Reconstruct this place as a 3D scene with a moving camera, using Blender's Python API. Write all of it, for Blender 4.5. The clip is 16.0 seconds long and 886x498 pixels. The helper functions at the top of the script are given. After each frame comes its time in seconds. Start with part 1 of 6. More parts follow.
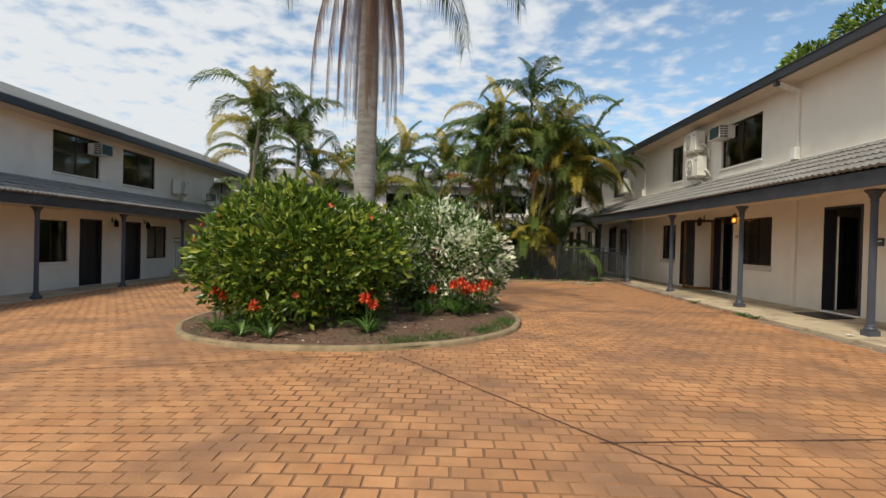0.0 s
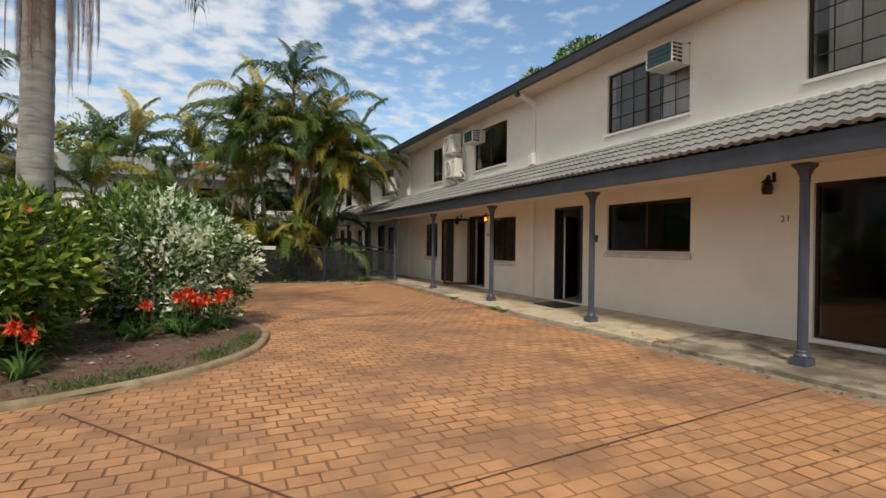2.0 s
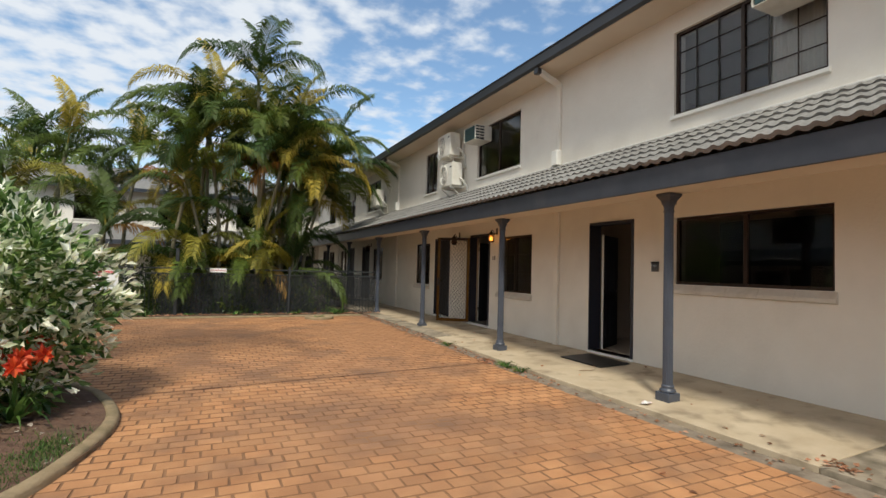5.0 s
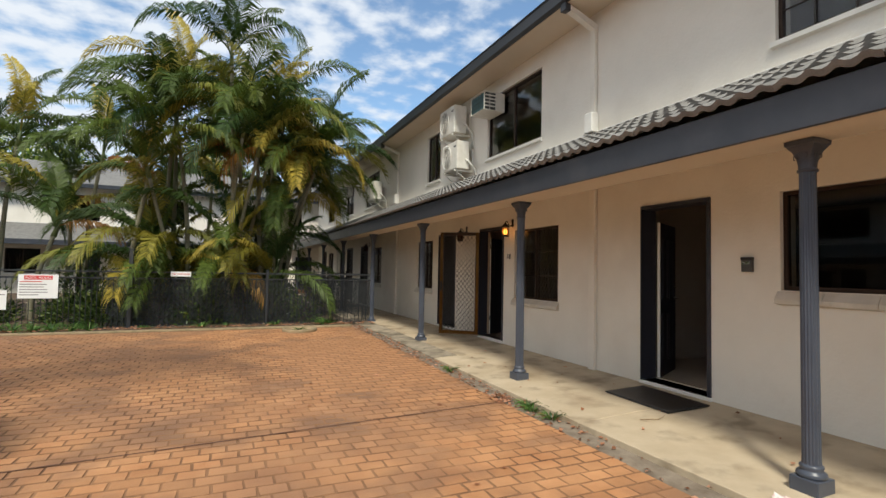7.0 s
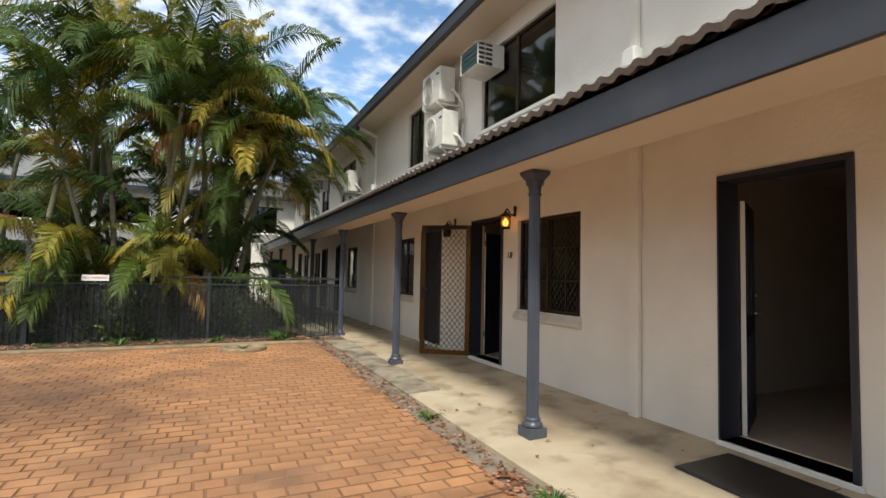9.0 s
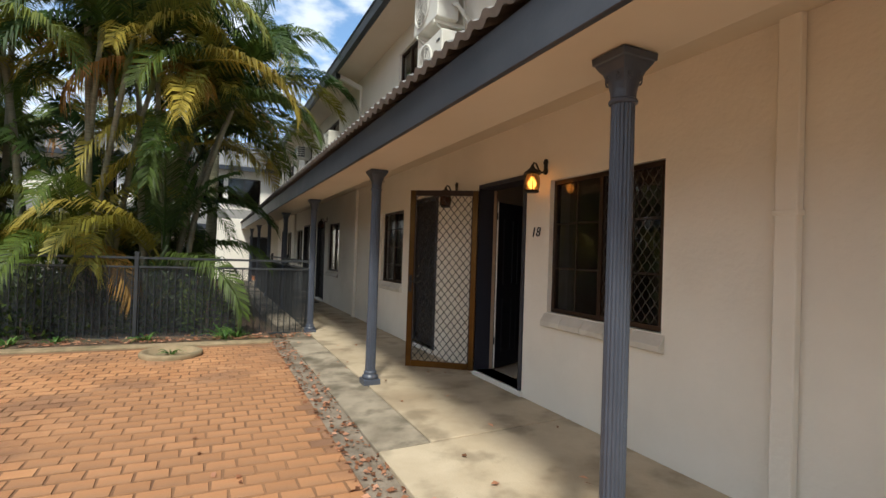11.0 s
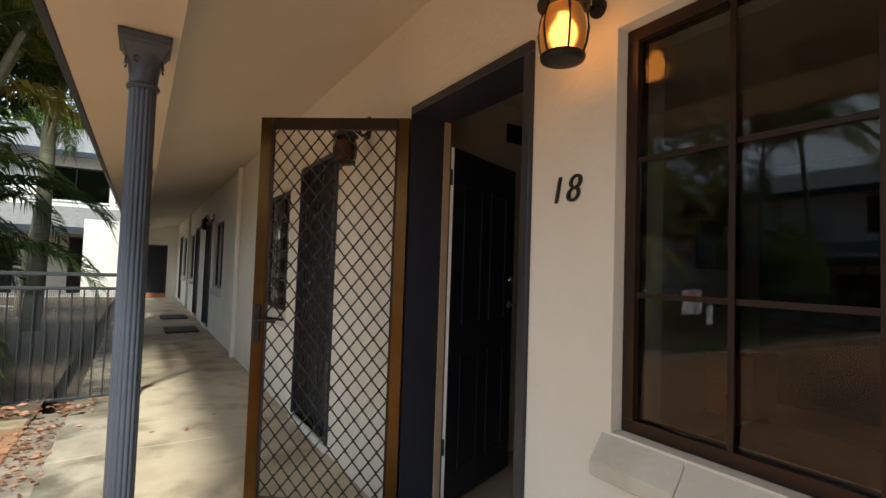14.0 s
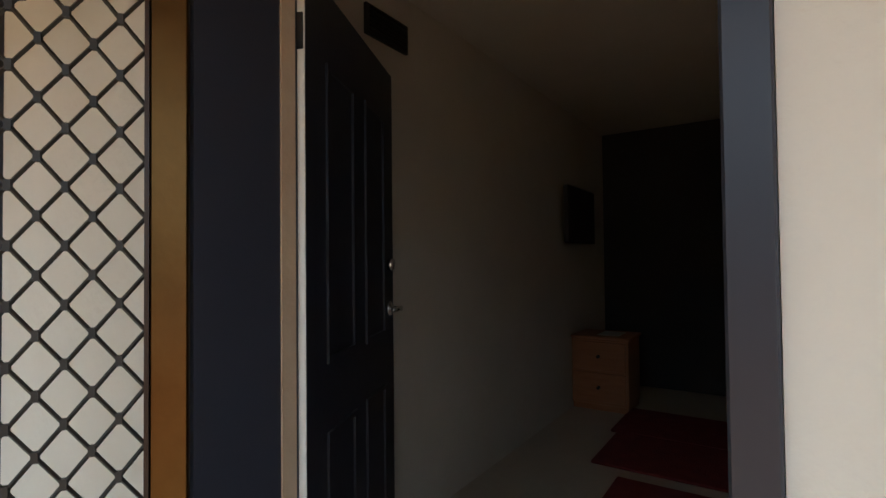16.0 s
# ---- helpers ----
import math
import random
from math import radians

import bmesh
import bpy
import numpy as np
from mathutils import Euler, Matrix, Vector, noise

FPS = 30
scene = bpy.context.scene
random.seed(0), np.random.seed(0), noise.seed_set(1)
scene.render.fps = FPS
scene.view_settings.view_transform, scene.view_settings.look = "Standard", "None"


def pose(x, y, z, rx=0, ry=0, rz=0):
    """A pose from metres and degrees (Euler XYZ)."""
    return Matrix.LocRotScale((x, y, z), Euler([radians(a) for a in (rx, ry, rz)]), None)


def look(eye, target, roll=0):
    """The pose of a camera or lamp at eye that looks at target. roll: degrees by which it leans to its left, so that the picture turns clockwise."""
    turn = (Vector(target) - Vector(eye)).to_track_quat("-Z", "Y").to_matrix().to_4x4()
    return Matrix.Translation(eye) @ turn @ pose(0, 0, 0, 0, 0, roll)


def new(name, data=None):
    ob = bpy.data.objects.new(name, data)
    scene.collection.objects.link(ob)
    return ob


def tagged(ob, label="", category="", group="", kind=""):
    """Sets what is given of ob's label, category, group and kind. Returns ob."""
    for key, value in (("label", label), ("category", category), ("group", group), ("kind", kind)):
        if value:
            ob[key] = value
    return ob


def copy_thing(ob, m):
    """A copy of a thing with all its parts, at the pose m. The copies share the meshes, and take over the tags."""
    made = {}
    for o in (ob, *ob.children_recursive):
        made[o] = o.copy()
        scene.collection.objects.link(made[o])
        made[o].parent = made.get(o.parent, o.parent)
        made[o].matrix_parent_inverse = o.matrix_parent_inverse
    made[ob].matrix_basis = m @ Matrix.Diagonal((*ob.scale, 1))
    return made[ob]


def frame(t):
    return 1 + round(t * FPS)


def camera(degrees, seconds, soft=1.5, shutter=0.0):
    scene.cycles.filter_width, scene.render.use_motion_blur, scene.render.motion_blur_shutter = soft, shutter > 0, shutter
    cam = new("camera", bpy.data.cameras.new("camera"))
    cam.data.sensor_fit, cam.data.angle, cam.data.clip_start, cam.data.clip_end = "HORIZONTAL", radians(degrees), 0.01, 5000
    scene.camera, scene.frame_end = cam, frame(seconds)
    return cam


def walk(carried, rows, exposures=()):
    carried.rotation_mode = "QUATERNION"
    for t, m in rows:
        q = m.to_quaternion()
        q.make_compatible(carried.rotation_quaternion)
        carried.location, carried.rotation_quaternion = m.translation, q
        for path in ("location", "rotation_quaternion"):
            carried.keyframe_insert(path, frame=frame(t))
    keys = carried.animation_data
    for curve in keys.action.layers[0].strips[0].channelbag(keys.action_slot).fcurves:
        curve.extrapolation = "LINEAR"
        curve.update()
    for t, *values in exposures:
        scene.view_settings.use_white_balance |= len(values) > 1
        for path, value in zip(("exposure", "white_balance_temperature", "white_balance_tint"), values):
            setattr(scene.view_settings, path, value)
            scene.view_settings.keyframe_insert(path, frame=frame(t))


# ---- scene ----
cam = camera(83.6, 16.0)
PATH = [
    (0, (0.09, -0.252, 1.385), (0.073, 1.747, 1.363), 1.4),
    (0.5, (0.087, -0.138, 1.342), (0.448, 1.828, 1.273), 0.5),
    (1, (0.228, -0.01, 1.356), (0.862, 1.886, 1.308), 0.5),
    (1.5, (0.488, 0.323, 1.411), (1.242, 2.175, 1.4), 1.4),
    (2, (0.662, 0.72, 1.417), (1.505, 2.534, 1.405), 0.6),
    (2.5, (0.851, 1.234, 1.446), (1.704, 3.043, 1.481), 0.4),
    (3, (1.159, 1.681, 1.435), (1.999, 3.495, 1.504), 1.1),
    (3.5, (1.383, 2.214, 1.452), (2.25, 4.015, 1.524), 0.8),
    (4, (1.58, 2.723, 1.488), (2.46, 4.518, 1.55), 1.2),
    (6.5, (3.075, 5.232, 1.473), (3.868, 7.064, 1.59), 1.8),
    (7, (3.289, 5.702, 1.486), (4.098, 7.529, 1.574), 1.1),
    (7.5, (3.528, 6.19, 1.478), (4.338, 8.016, 1.569), 1.6),
    (8, (3.785, 6.682, 1.47), (4.617, 8.497, 1.577), 1.3),
    (8.2, (3.895, 6.879, 1.471), (4.737, 8.689, 1.587), 1.1),
    (10.3, (4.961, 8.976, 1.509), (5.81, 10.787, 1.558), 1.5),
    (10.5, (5.065, 9.175, 1.518), (5.919, 10.983, 1.555), 1.4),
    (11, (5.313, 9.721, 1.518), (6.163, 11.531, 1.545), 1.9),
    (11.5, (5.505, 10.159, 1.52), (6.393, 11.95, 1.565), 1.5),
    (12, (5.755, 10.694, 1.504), (6.695, 12.459, 1.571), 1.0),
    (12.5, (6.012, 11.15, 1.503), (6.992, 12.892, 1.557), 1.1),
    (13, (6.304, 11.61, 1.519), (7.359, 13.31, 1.542), 0.8),
    (13.5, (6.694, 12.063, 1.508), (7.677, 13.801, 1.623), 2.3),
    (14, (6.966, 12.505, 1.49), (8.006, 14.211, 1.576), 1.9),
    (14.5, (7.166, 12.897, 1.485), (8.272, 14.562, 1.545), 1.1),
    (15, (7.338, 13.294, 1.488), (8.523, 14.903, 1.567), 2.9),
    (15.5, (7.415, 13.637, 1.472), (8.873, 15.004, 1.549), -0.5),
    (16, (7.643, 13.909, 1.457), (9.304, 15.022, 1.501), -0.6),
]
EXPOSURES = [(0, 0.22, 6750, 7), (1, 0.22, 6700, 7), (2.5, 0.12, 6500, 7), (4, 0.22, 6450, 7), (7, 0.36, 6400, 7), (10.5, 0.62, 6100, 6), (11.5, 0.53, 6100, 6), (12.5, 0.74, 6150, 5), (13.5, 0.98, 6050, 3), (14.5, 1.22, 5700, 1), (15.5, 1.5, 5500, -1), (16, 1.62, 5350, -2)]
walk(cam, [(t, look(eye, target, roll)) for t, eye, target, roll in PATH], EXPOSURES)

# ---- light ----
SUN_ELEVATION, SUN_AZIMUTH = 52.0, 207.0  # degrees; azimuth clockwise from +y
world = bpy.data.worlds.new("sky")
scene.world = world
world.use_nodes = True
wn, wl = world.node_tree.nodes, world.node_tree.links
wn.clear()
sky = wn.new("ShaderNodeTexSky")
sky.sky_type = "NISHITA"
sky.sun_disc = False
sky.sun_elevation = radians(SUN_ELEVATION)
sky.sun_rotation = radians(SUN_AZIMUTH)
sky.dust_density, sky.ozone_density = 0.6, 2.0
coords = wn.new("ShaderNodeTexCoord")
split = wn.new("ShaderNodeSeparateXYZ")
wl.new(coords.outputs["Generated"], split.inputs[0])


def wmath(op, a, b):
    node = wn.new("ShaderNodeMath")
    node.operation = op
    for k, v in enumerate((a, b)):
        if isinstance(v, (int, float)):
            node.inputs[k].default_value = v
        else:
            wl.new(v, node.inputs[k])
    return node.outputs[0]


up = wmath("ADD", wmath("MAXIMUM", split.outputs[2], 0.0), 0.12)
flat = wn.new("ShaderNodeCombineXYZ")
wl.new(wmath("DIVIDE", split.outputs[0], up), flat.inputs[0])
wl.new(wmath("DIVIDE", split.outputs[1], up), flat.inputs[1])
puffs = wn.new("ShaderNodeTexNoise")
puffs.inputs["Scale"].default_value, puffs.inputs["Detail"].default_value, puffs.inputs["Roughness"].default_value = 8.5, 5.0, 0.5
banks = wn.new("ShaderNodeTexNoise")
banks.inputs["Scale"].default_value, banks.inputs["Detail"].default_value = 0.9, 3.0
wl.new(flat.outputs[0], puffs.inputs["Vector"])
wl.new(flat.outputs[0], banks.inputs["Vector"])
west = wmath("MULTIPLY", split.outputs[0], -0.22)
amount = wmath("ADD", wmath("ADD", wmath("MULTIPLY", puffs.outputs["Fac"], 0.75), wmath("MULTIPLY", banks.outputs["Fac"], 0.45)), west)
cover = wn.new("ShaderNodeMapRange")
cover.interpolation_type = "SMOOTHSTEP"
cover.inputs[1].default_value, cover.inputs[2].default_value = 0.44, 0.72
wl.new(amount, cover.inputs[0])
cloud = wn.new("ShaderNodeMixRGB")
wl.new(cover.outputs[0], cloud.inputs[0])
blue = wn.new("ShaderNodeMixRGB")
blue.blend_type = "MULTIPLY"
blue.inputs[0].default_value = 1.0
blue.inputs[2].default_value = (1.55, 1.6, 1.55, 1)
wl.new(sky.outputs[0], blue.inputs[1])
wl.new(blue.outputs[0], cloud.inputs[1])
cloud.inputs[2].default_value = (7.0, 7.3, 7.9, 1)
back = wn.new("ShaderNodeBackground")
back.inputs[1].default_value = 0.095
wl.new(cloud.outputs[0], back.inputs[0])
wout = wn.new("ShaderNodeOutputWorld")
wl.new(back.outputs[0], wout.inputs[0])

sun = new("sun", bpy.data.lights.new("sun", "SUN"))
sun.data.energy, sun.data.angle, sun.data.color = 3.1, radians(9), (1.0, 0.93, 0.80)
sa, se = radians(SUN_AZIMUTH), radians(SUN_ELEVATION)
SUN_WAY = Vector((math.sin(sa) * math.cos(se), math.cos(sa) * math.cos(se), math.sin(se)))
sun.matrix_world = look(SUN_WAY * 60, (0, 0, 0))


# ---- materials ----
def mat(name, c1, c2, rough=0.7, scale=6.0, bump=0.15, bscale=70.0, metal=0.0, stain=0.0, stain_col=(0.05, 0.04, 0.03), stain_scale=0.8,
        vary=0.0, island=0.0, spec=0.5, rvar=0.1, stretch=(1, 1, 1), trans=0.0, dist=0.01, dirt=0.0, dirt_col=(0.06, 0.045, 0.03), dirt_scale=2.5, patch=(0.48, 0.72)):
    m = bpy.data.materials.new(name)
    m.use_nodes = True
    n, l = m.node_tree.nodes, m.node_tree.links
    b = n["Principled BSDF"]
    b.inputs["Metallic"].default_value = metal
    b.inputs["Specular IOR Level"].default_value = spec
    tc = n.new("ShaderNodeTexCoord")
    mp = n.new("ShaderNodeMapping")
    mp.inputs["Scale"].default_value = stretch
    l.new(tc.outputs["Object"], mp.inputs[0])
    n1 = n.new("ShaderNodeTexNoise")
    n1.inputs["Scale"].default_value, n1.inputs["Detail"].default_value, n1.inputs["Roughness"].default_value = scale, 8.0, 0.62
    l.new(mp.outputs[0], n1.inputs["Vector"])
    r = n.new("ShaderNodeMapRange")
    r.inputs[1].default_value, r.inputs[2].default_value = 0.3, 0.7
    l.new(n1.outputs["Fac"], r.inputs[0])
    mix = n.new("ShaderNodeMixRGB")
    mix.inputs[1].default_value, mix.inputs[2].default_value = (*c1, 1), (*c2, 1)
    l.new(r.outputs[0], mix.inputs[0])
    col = mix.outputs[0]
    for stain, stain_col, stain_scale in ((stain, stain_col, stain_scale), (dirt, dirt_col, dirt_scale)):
        if not stain:
            continue
        n2 = n.new("ShaderNodeTexNoise")
        n2.inputs["Scale"].default_value, n2.inputs["Detail"].default_value = stain_scale, 7.0
        l.new(mp.outputs[0], n2.inputs["Vector"])
        r2 = n.new("ShaderNodeMapRange")
        r2.interpolation_type = "SMOOTHSTEP"
        r2.inputs[1].default_value, r2.inputs[2].default_value, r2.inputs[4].default_value = *patch, stain
        l.new(n2.outputs["Fac"], r2.inputs[0])
        mx = n.new("ShaderNodeMixRGB")
        mx.inputs[2].default_value = (*stain_col, 1)
        l.new(r2.outputs[0], mx.inputs[0])
        l.new(col, mx.inputs[1])
        col = mx.outputs[0]
    for amount, src in ((vary, ("ShaderNodeObjectInfo", "Random")), (island, ("ShaderNodeNewGeometry", "Random Per Island"))):
        if amount:
            info = n.new(src[0])
            rr = n.new("ShaderNodeMapRange")
            rr.inputs[3].default_value, rr.inputs[4].default_value = 1 - amount, 1 + amount
            l.new(info.outputs[src[1]], rr.inputs[0])
            mm = n.new("ShaderNodeMixRGB")
            mm.blend_type, mm.inputs[0].default_value = "MULTIPLY", 1.0
            l.new(col, mm.inputs[1])
            l.new(rr.outputs[0], mm.inputs[2])
            col = mm.outputs[0]
    l.new(col, b.inputs["Base Color"])
    rg = n.new("ShaderNodeMapRange")
    rg.inputs[3].default_value, rg.inputs[4].default_value = max(0.02, rough - rvar), min(1.0, rough + rvar)
    l.new(n1.outputs["Fac"], rg.inputs[0])
    l.new(rg.outputs[0], b.inputs["Roughness"])
    if trans:
        b.inputs["Transmission Weight"].default_value = trans
    if bump:
        n3 = n.new("ShaderNodeTexNoise")
        n3.inputs["Scale"].default_value, n3.inputs["Detail"].default_value = bscale, 5.0
        l.new(mp.outputs[0], n3.inputs["Vector"])
        bp = n.new("ShaderNodeBump")
        bp.inputs["Strength"].default_value, bp.inputs["Distance"].default_value = bump, dist
        l.new(n3.outputs["Fac"], bp.inputs["Height"])
        l.new(bp.outputs[0], b.inputs["Normal"])
    return m


def leaf_mat(name, c1, c2, c3, spread=0.6, by_object=False, rough=0.45, through_light=0.4):
    """Leaves in a run of colours, some light shining through."""
    m = bpy.data.materials.new(name)
    m.use_nodes = True
    n, l = m.node_tree.nodes, m.node_tree.links
    b = n["Principled BSDF"]
    info = n.new("ShaderNodeObjectInfo" if by_object else "ShaderNodeNewGeometry")
    isl = n.new("ShaderNodeNewGeometry")
    ramp = n.new("ShaderNodeValToRGB")
    e = ramp.color_ramp.elements
    e[0].color, e[1].color = (*c1, 1), (*c3, 1)
    mid = e.new(spread)
    mid.color = (*c2, 1)
    l.new(info.outputs["Random" if by_object else "Random Per Island"], ramp.inputs[0])
    rr = n.new("ShaderNodeMapRange")
    rr.inputs[3].default_value, rr.inputs[4].default_value = 0.7, 1.3
    l.new(isl.outputs["Random Per Island"], rr.inputs[0])
    mm = n.new("ShaderNodeMixRGB")
    mm.blend_type, mm.inputs[0].default_value = "MULTIPLY", 1.0
    l.new(ramp.outputs[0], mm.inputs[1])
    l.new(rr.outputs[0], mm.inputs[2])
    l.new(mm.outputs[0], b.inputs["Base Color"])
    b.inputs["Roughness"].default_value = rough
    tr = n.new("ShaderNodeBsdfTranslucent")
    l.new(mm.outputs[0], tr.inputs[0])
    ms = n.new("ShaderNodeMixShader")
    ms.inputs[0].default_value = through_light
    l.new(b.outputs[0], ms.inputs[1])
    l.new(tr.outputs[0], ms.inputs[2])
    l.new(ms.outputs[0], n["Material Output"].inputs[0])
    return m


def glass_mat(name, tint=(0.9, 0.95, 0.93), rough=0.01):
    m = bpy.data.materials.new(name)
    m.use_nodes = True
    b = m.node_tree.nodes["Principled BSDF"]
    b.inputs["Base Color"].default_value = (*tint, 1)
    b.inputs["Roughness"].default_value = rough
    b.inputs["Transmission Weight"].default_value = 1.0
    b.inputs["IOR"].default_value = 1.42
    return m


def glow_mat(name, color, strength):
    m = bpy.data.materials.new(name)
    m.use_nodes = True
    b = m.node_tree.nodes["Principled BSDF"]
    b.inputs["Base Color"].default_value = (*color, 1)
    b.inputs["Emission Color"].default_value = (*color, 1)
    b.inputs["Emission Strength"].default_value = strength
    return m


PLASTER = mat("cream_render", (0.77, 0.725, 0.64), (0.83, 0.785, 0.70), 0.85, 1.5, 0.6, 28, stain=0.22, stain_col=(0.52, 0.46, 0.38), stain_scale=0.9, dist=0.006)
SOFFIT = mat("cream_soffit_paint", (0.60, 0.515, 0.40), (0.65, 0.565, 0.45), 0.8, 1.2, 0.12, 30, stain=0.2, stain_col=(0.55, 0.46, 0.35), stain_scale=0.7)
TRIM_WHITE = mat("white_trim_paint", (0.74, 0.72, 0.66), (0.80, 0.78, 0.73), 0.6, 4, 0.08, 60, stain=0.2, stain_col=(0.5, 0.46, 0.4), stain_scale=3)
CHARCOAL = mat("charcoal_gloss_paint", (0.034, 0.038, 0.050), (0.048, 0.054, 0.068), 0.4, 3, 0.06, 40, stain=0.25, stain_col=(0.11, 0.11, 0.12), stain_scale=2)
COLUMN_PAINT = mat("slate_blue_grey_paint", (0.052, 0.061, 0.083), (0.070, 0.080, 0.105), 0.38, 3, 0.1, 50, stain=0.2, stain_col=(0.06, 0.065, 0.075), stain_scale=4)
GUTTER_PAINT = mat("dark_gutter_paint", (0.022, 0.026, 0.034), (0.035, 0.04, 0.05), 0.4, 2, 0.03, 30)
TILE = mat("weathered_grey_roof_tile", (0.16, 0.155, 0.145), (0.245, 0.235, 0.22), 0.85, 9, 0.4, 90, stain=0.4, stain_col=(0.10, 0.10, 0.09), stain_scale=5, vary=0.12, island=0.12)
ROOF_FAR = mat("dark_grey_roof_tile", (0.12, 0.12, 0.12), (0.18, 0.18, 0.175), 0.8, 4, 0.3, 40, stain=0.3, island=0.12)
PAVER = mat("terracotta_stamped_paver", (0.375, 0.165, 0.066), (0.50, 0.255, 0.115), 0.8, 2.6, 0.6, 55, stain=0.6, stain_col=(0.22, 0.118, 0.07), stain_scale=0.38, vary=0.12, island=0.12, dirt=0.55, dirt_col=(0.15, 0.088, 0.058), dirt_scale=1.2, patch=(0.44, 0.66))
JOINT = mat("dark_paver_joint", (0.125, 0.060, 0.029), (0.33, 0.17, 0.08), 0.95, 1.3, 0.5, 90)
CONCRETE = mat("stained_concrete", (0.42, 0.335, 0.225), (0.55, 0.455, 0.325), 0.72, 2.2, 0.3, 60, stain=0.75, stain_col=(0.27, 0.20, 0.125), stain_scale=0.7, dirt=0.55, dirt_col=(0.14, 0.105, 0.065), dirt_scale=3.0, patch=(0.49, 0.72))
CONCRETE_EDGE = mat("dark_mossy_concrete", (0.25, 0.205, 0.15), (0.42, 0.355, 0.265), 0.8, 2.4, 0.4, 60, stain=0.85, stain_col=(0.085, 0.07, 0.045), stain_scale=1.3, dirt=0.7, dirt_col=(0.085, 0.07, 0.045), dirt_scale=4.0, patch=(0.44, 0.66))
KERB = mat("mossy_concrete_kerb", (0.23, 0.165, 0.09), (0.36, 0.27, 0.16), 0.9, 5, 0.6, 60, stain=0.7, stain_col=(0.13, 0.105, 0.05), stain_scale=2.2, dirt=0.5, dirt_col=(0.10, 0.09, 0.05), dirt_scale=6)
MULCH = mat("red_brown_soil_mulch", (0.085, 0.042, 0.027), (0.19, 0.11, 0.07), 0.95, 12, 0.9, 40, stain=0.5, stain_col=(0.1, 0.1, 0.05), stain_scale=1.5, dist=0.03)
EARTH = mat("leafy_garden_earth", (0.065, 0.042, 0.026), (0.14, 0.09, 0.055), 0.95, 9, 0.9, 30, stain=0.5, stain_col=(0.07, 0.09, 0.035), stain_scale=0.6, dist=0.03)
BRONZE = mat("bronze_anodised_aluminium", (0.026, 0.013, 0.008), (0.042, 0.021, 0.011), 0.38, 5, 0.04, 60, metal=0.35)
GOLD_BRONZE = mat("gold_bronze_aluminium", (0.095, 0.046, 0.012), (0.135, 0.068, 0.018), 0.32, 5, 0.04, 60, metal=0.9, stain=0.3, stain_col=(0.12, 0.06, 0.02), stain_scale=3)
MESH_BLACK = mat("black_grille_coating", (0.018, 0.016, 0.015), (0.035, 0.03, 0.026), 0.5, 9, 0.05)
NAVY_DOOR = mat("navy_black_door_paint", (0.012, 0.013, 0.020), (0.02, 0.021, 0.03), 0.42, 4, 0.06, 60)
JAMB = mat("dark_jamb_paint", (0.028, 0.030, 0.043), (0.032, 0.034, 0.048), 0.38, 4, 0.02, 60, rvar=0.03)
IRON = mat("black_iron", (0.012, 0.012, 0.012), (0.03, 0.028, 0.026), 0.5, 12, 0.2, 60, metal=0.4)
FENCE_PAINT = mat("dark_fence_powder_coat", (0.016, 0.018, 0.020), (0.034, 0.037, 0.040), 0.5, 6, 0.08, 60)
AC_WHITE = mat("aged_white_ac_casing", (0.66, 0.64, 0.57), (0.74, 0.72, 0.66), 0.5, 5, 0.04, 60, stain=0.35, stain_col=(0.42, 0.38, 0.3), stain_scale=4)
AC_DARK = mat("dark_ac_grille", (0.03, 0.032, 0.033), (0.06, 0.065, 0.065), 0.6, 9, 0.1)
AC_TEAL = mat("teal_ac_fins", (0.02, 0.06, 0.065), (0.035, 0.09, 0.09), 0.4, 9, 0.1, metal=0.3)
CHROME = mat("chrome", (0.7, 0.7, 0.7), (0.8, 0.8, 0.8), 0.15, 9, 0, metal=1.0)
GLASS = glass_mat("window_glass", (0.46, 0.47, 0.46))
CLEAR_GLASS = glass_mat("clear_window_glass", (0.86, 0.88, 0.87))
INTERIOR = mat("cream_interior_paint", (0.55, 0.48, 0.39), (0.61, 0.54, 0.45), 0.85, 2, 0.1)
# near-black colour stands in for the unlit depth of rooms
ROOM_SHADE = mat("painted_room_shade", (0.03, 0.028, 0.026), (0.05, 0.046, 0.042), 0.9, 2, 0)
CURTAIN = mat("pale_curtain", (0.50, 0.47, 0.42), (0.62, 0.58, 0.52), 0.9, 3, 0.2, 30, stretch=(1, 8, 1))


# ---- building helpers ----
def link_mesh(name, bm, material, smooth=False):
    me = bpy.data.meshes.new(name)
    bmesh.ops.recalc_face_normals(bm, faces=bm.faces)
    if smooth:
        for f in bm.faces:
            f.smooth = True
    bm.to_mesh(me)
    bm.free()
    for m in (material if isinstance(material, (list, tuple)) else [material]):
        me.materials.append(m)
    return new(name, me)


def part(name, bm, material, parent, label="", smooth=False):
    ob = link_mesh(name, bm, material, smooth)
    ob.parent = parent
    if label:
        tagged(ob, label)
    return ob


def thing(name, loc, label, category, group="", kind="", rz=0.0):
    ob = new(name)
    ob.matrix_world = pose(*loc, 0, 0, rz)
    ob.empty_display_size = 0.1
    return tagged(ob, label, category, group, kind)


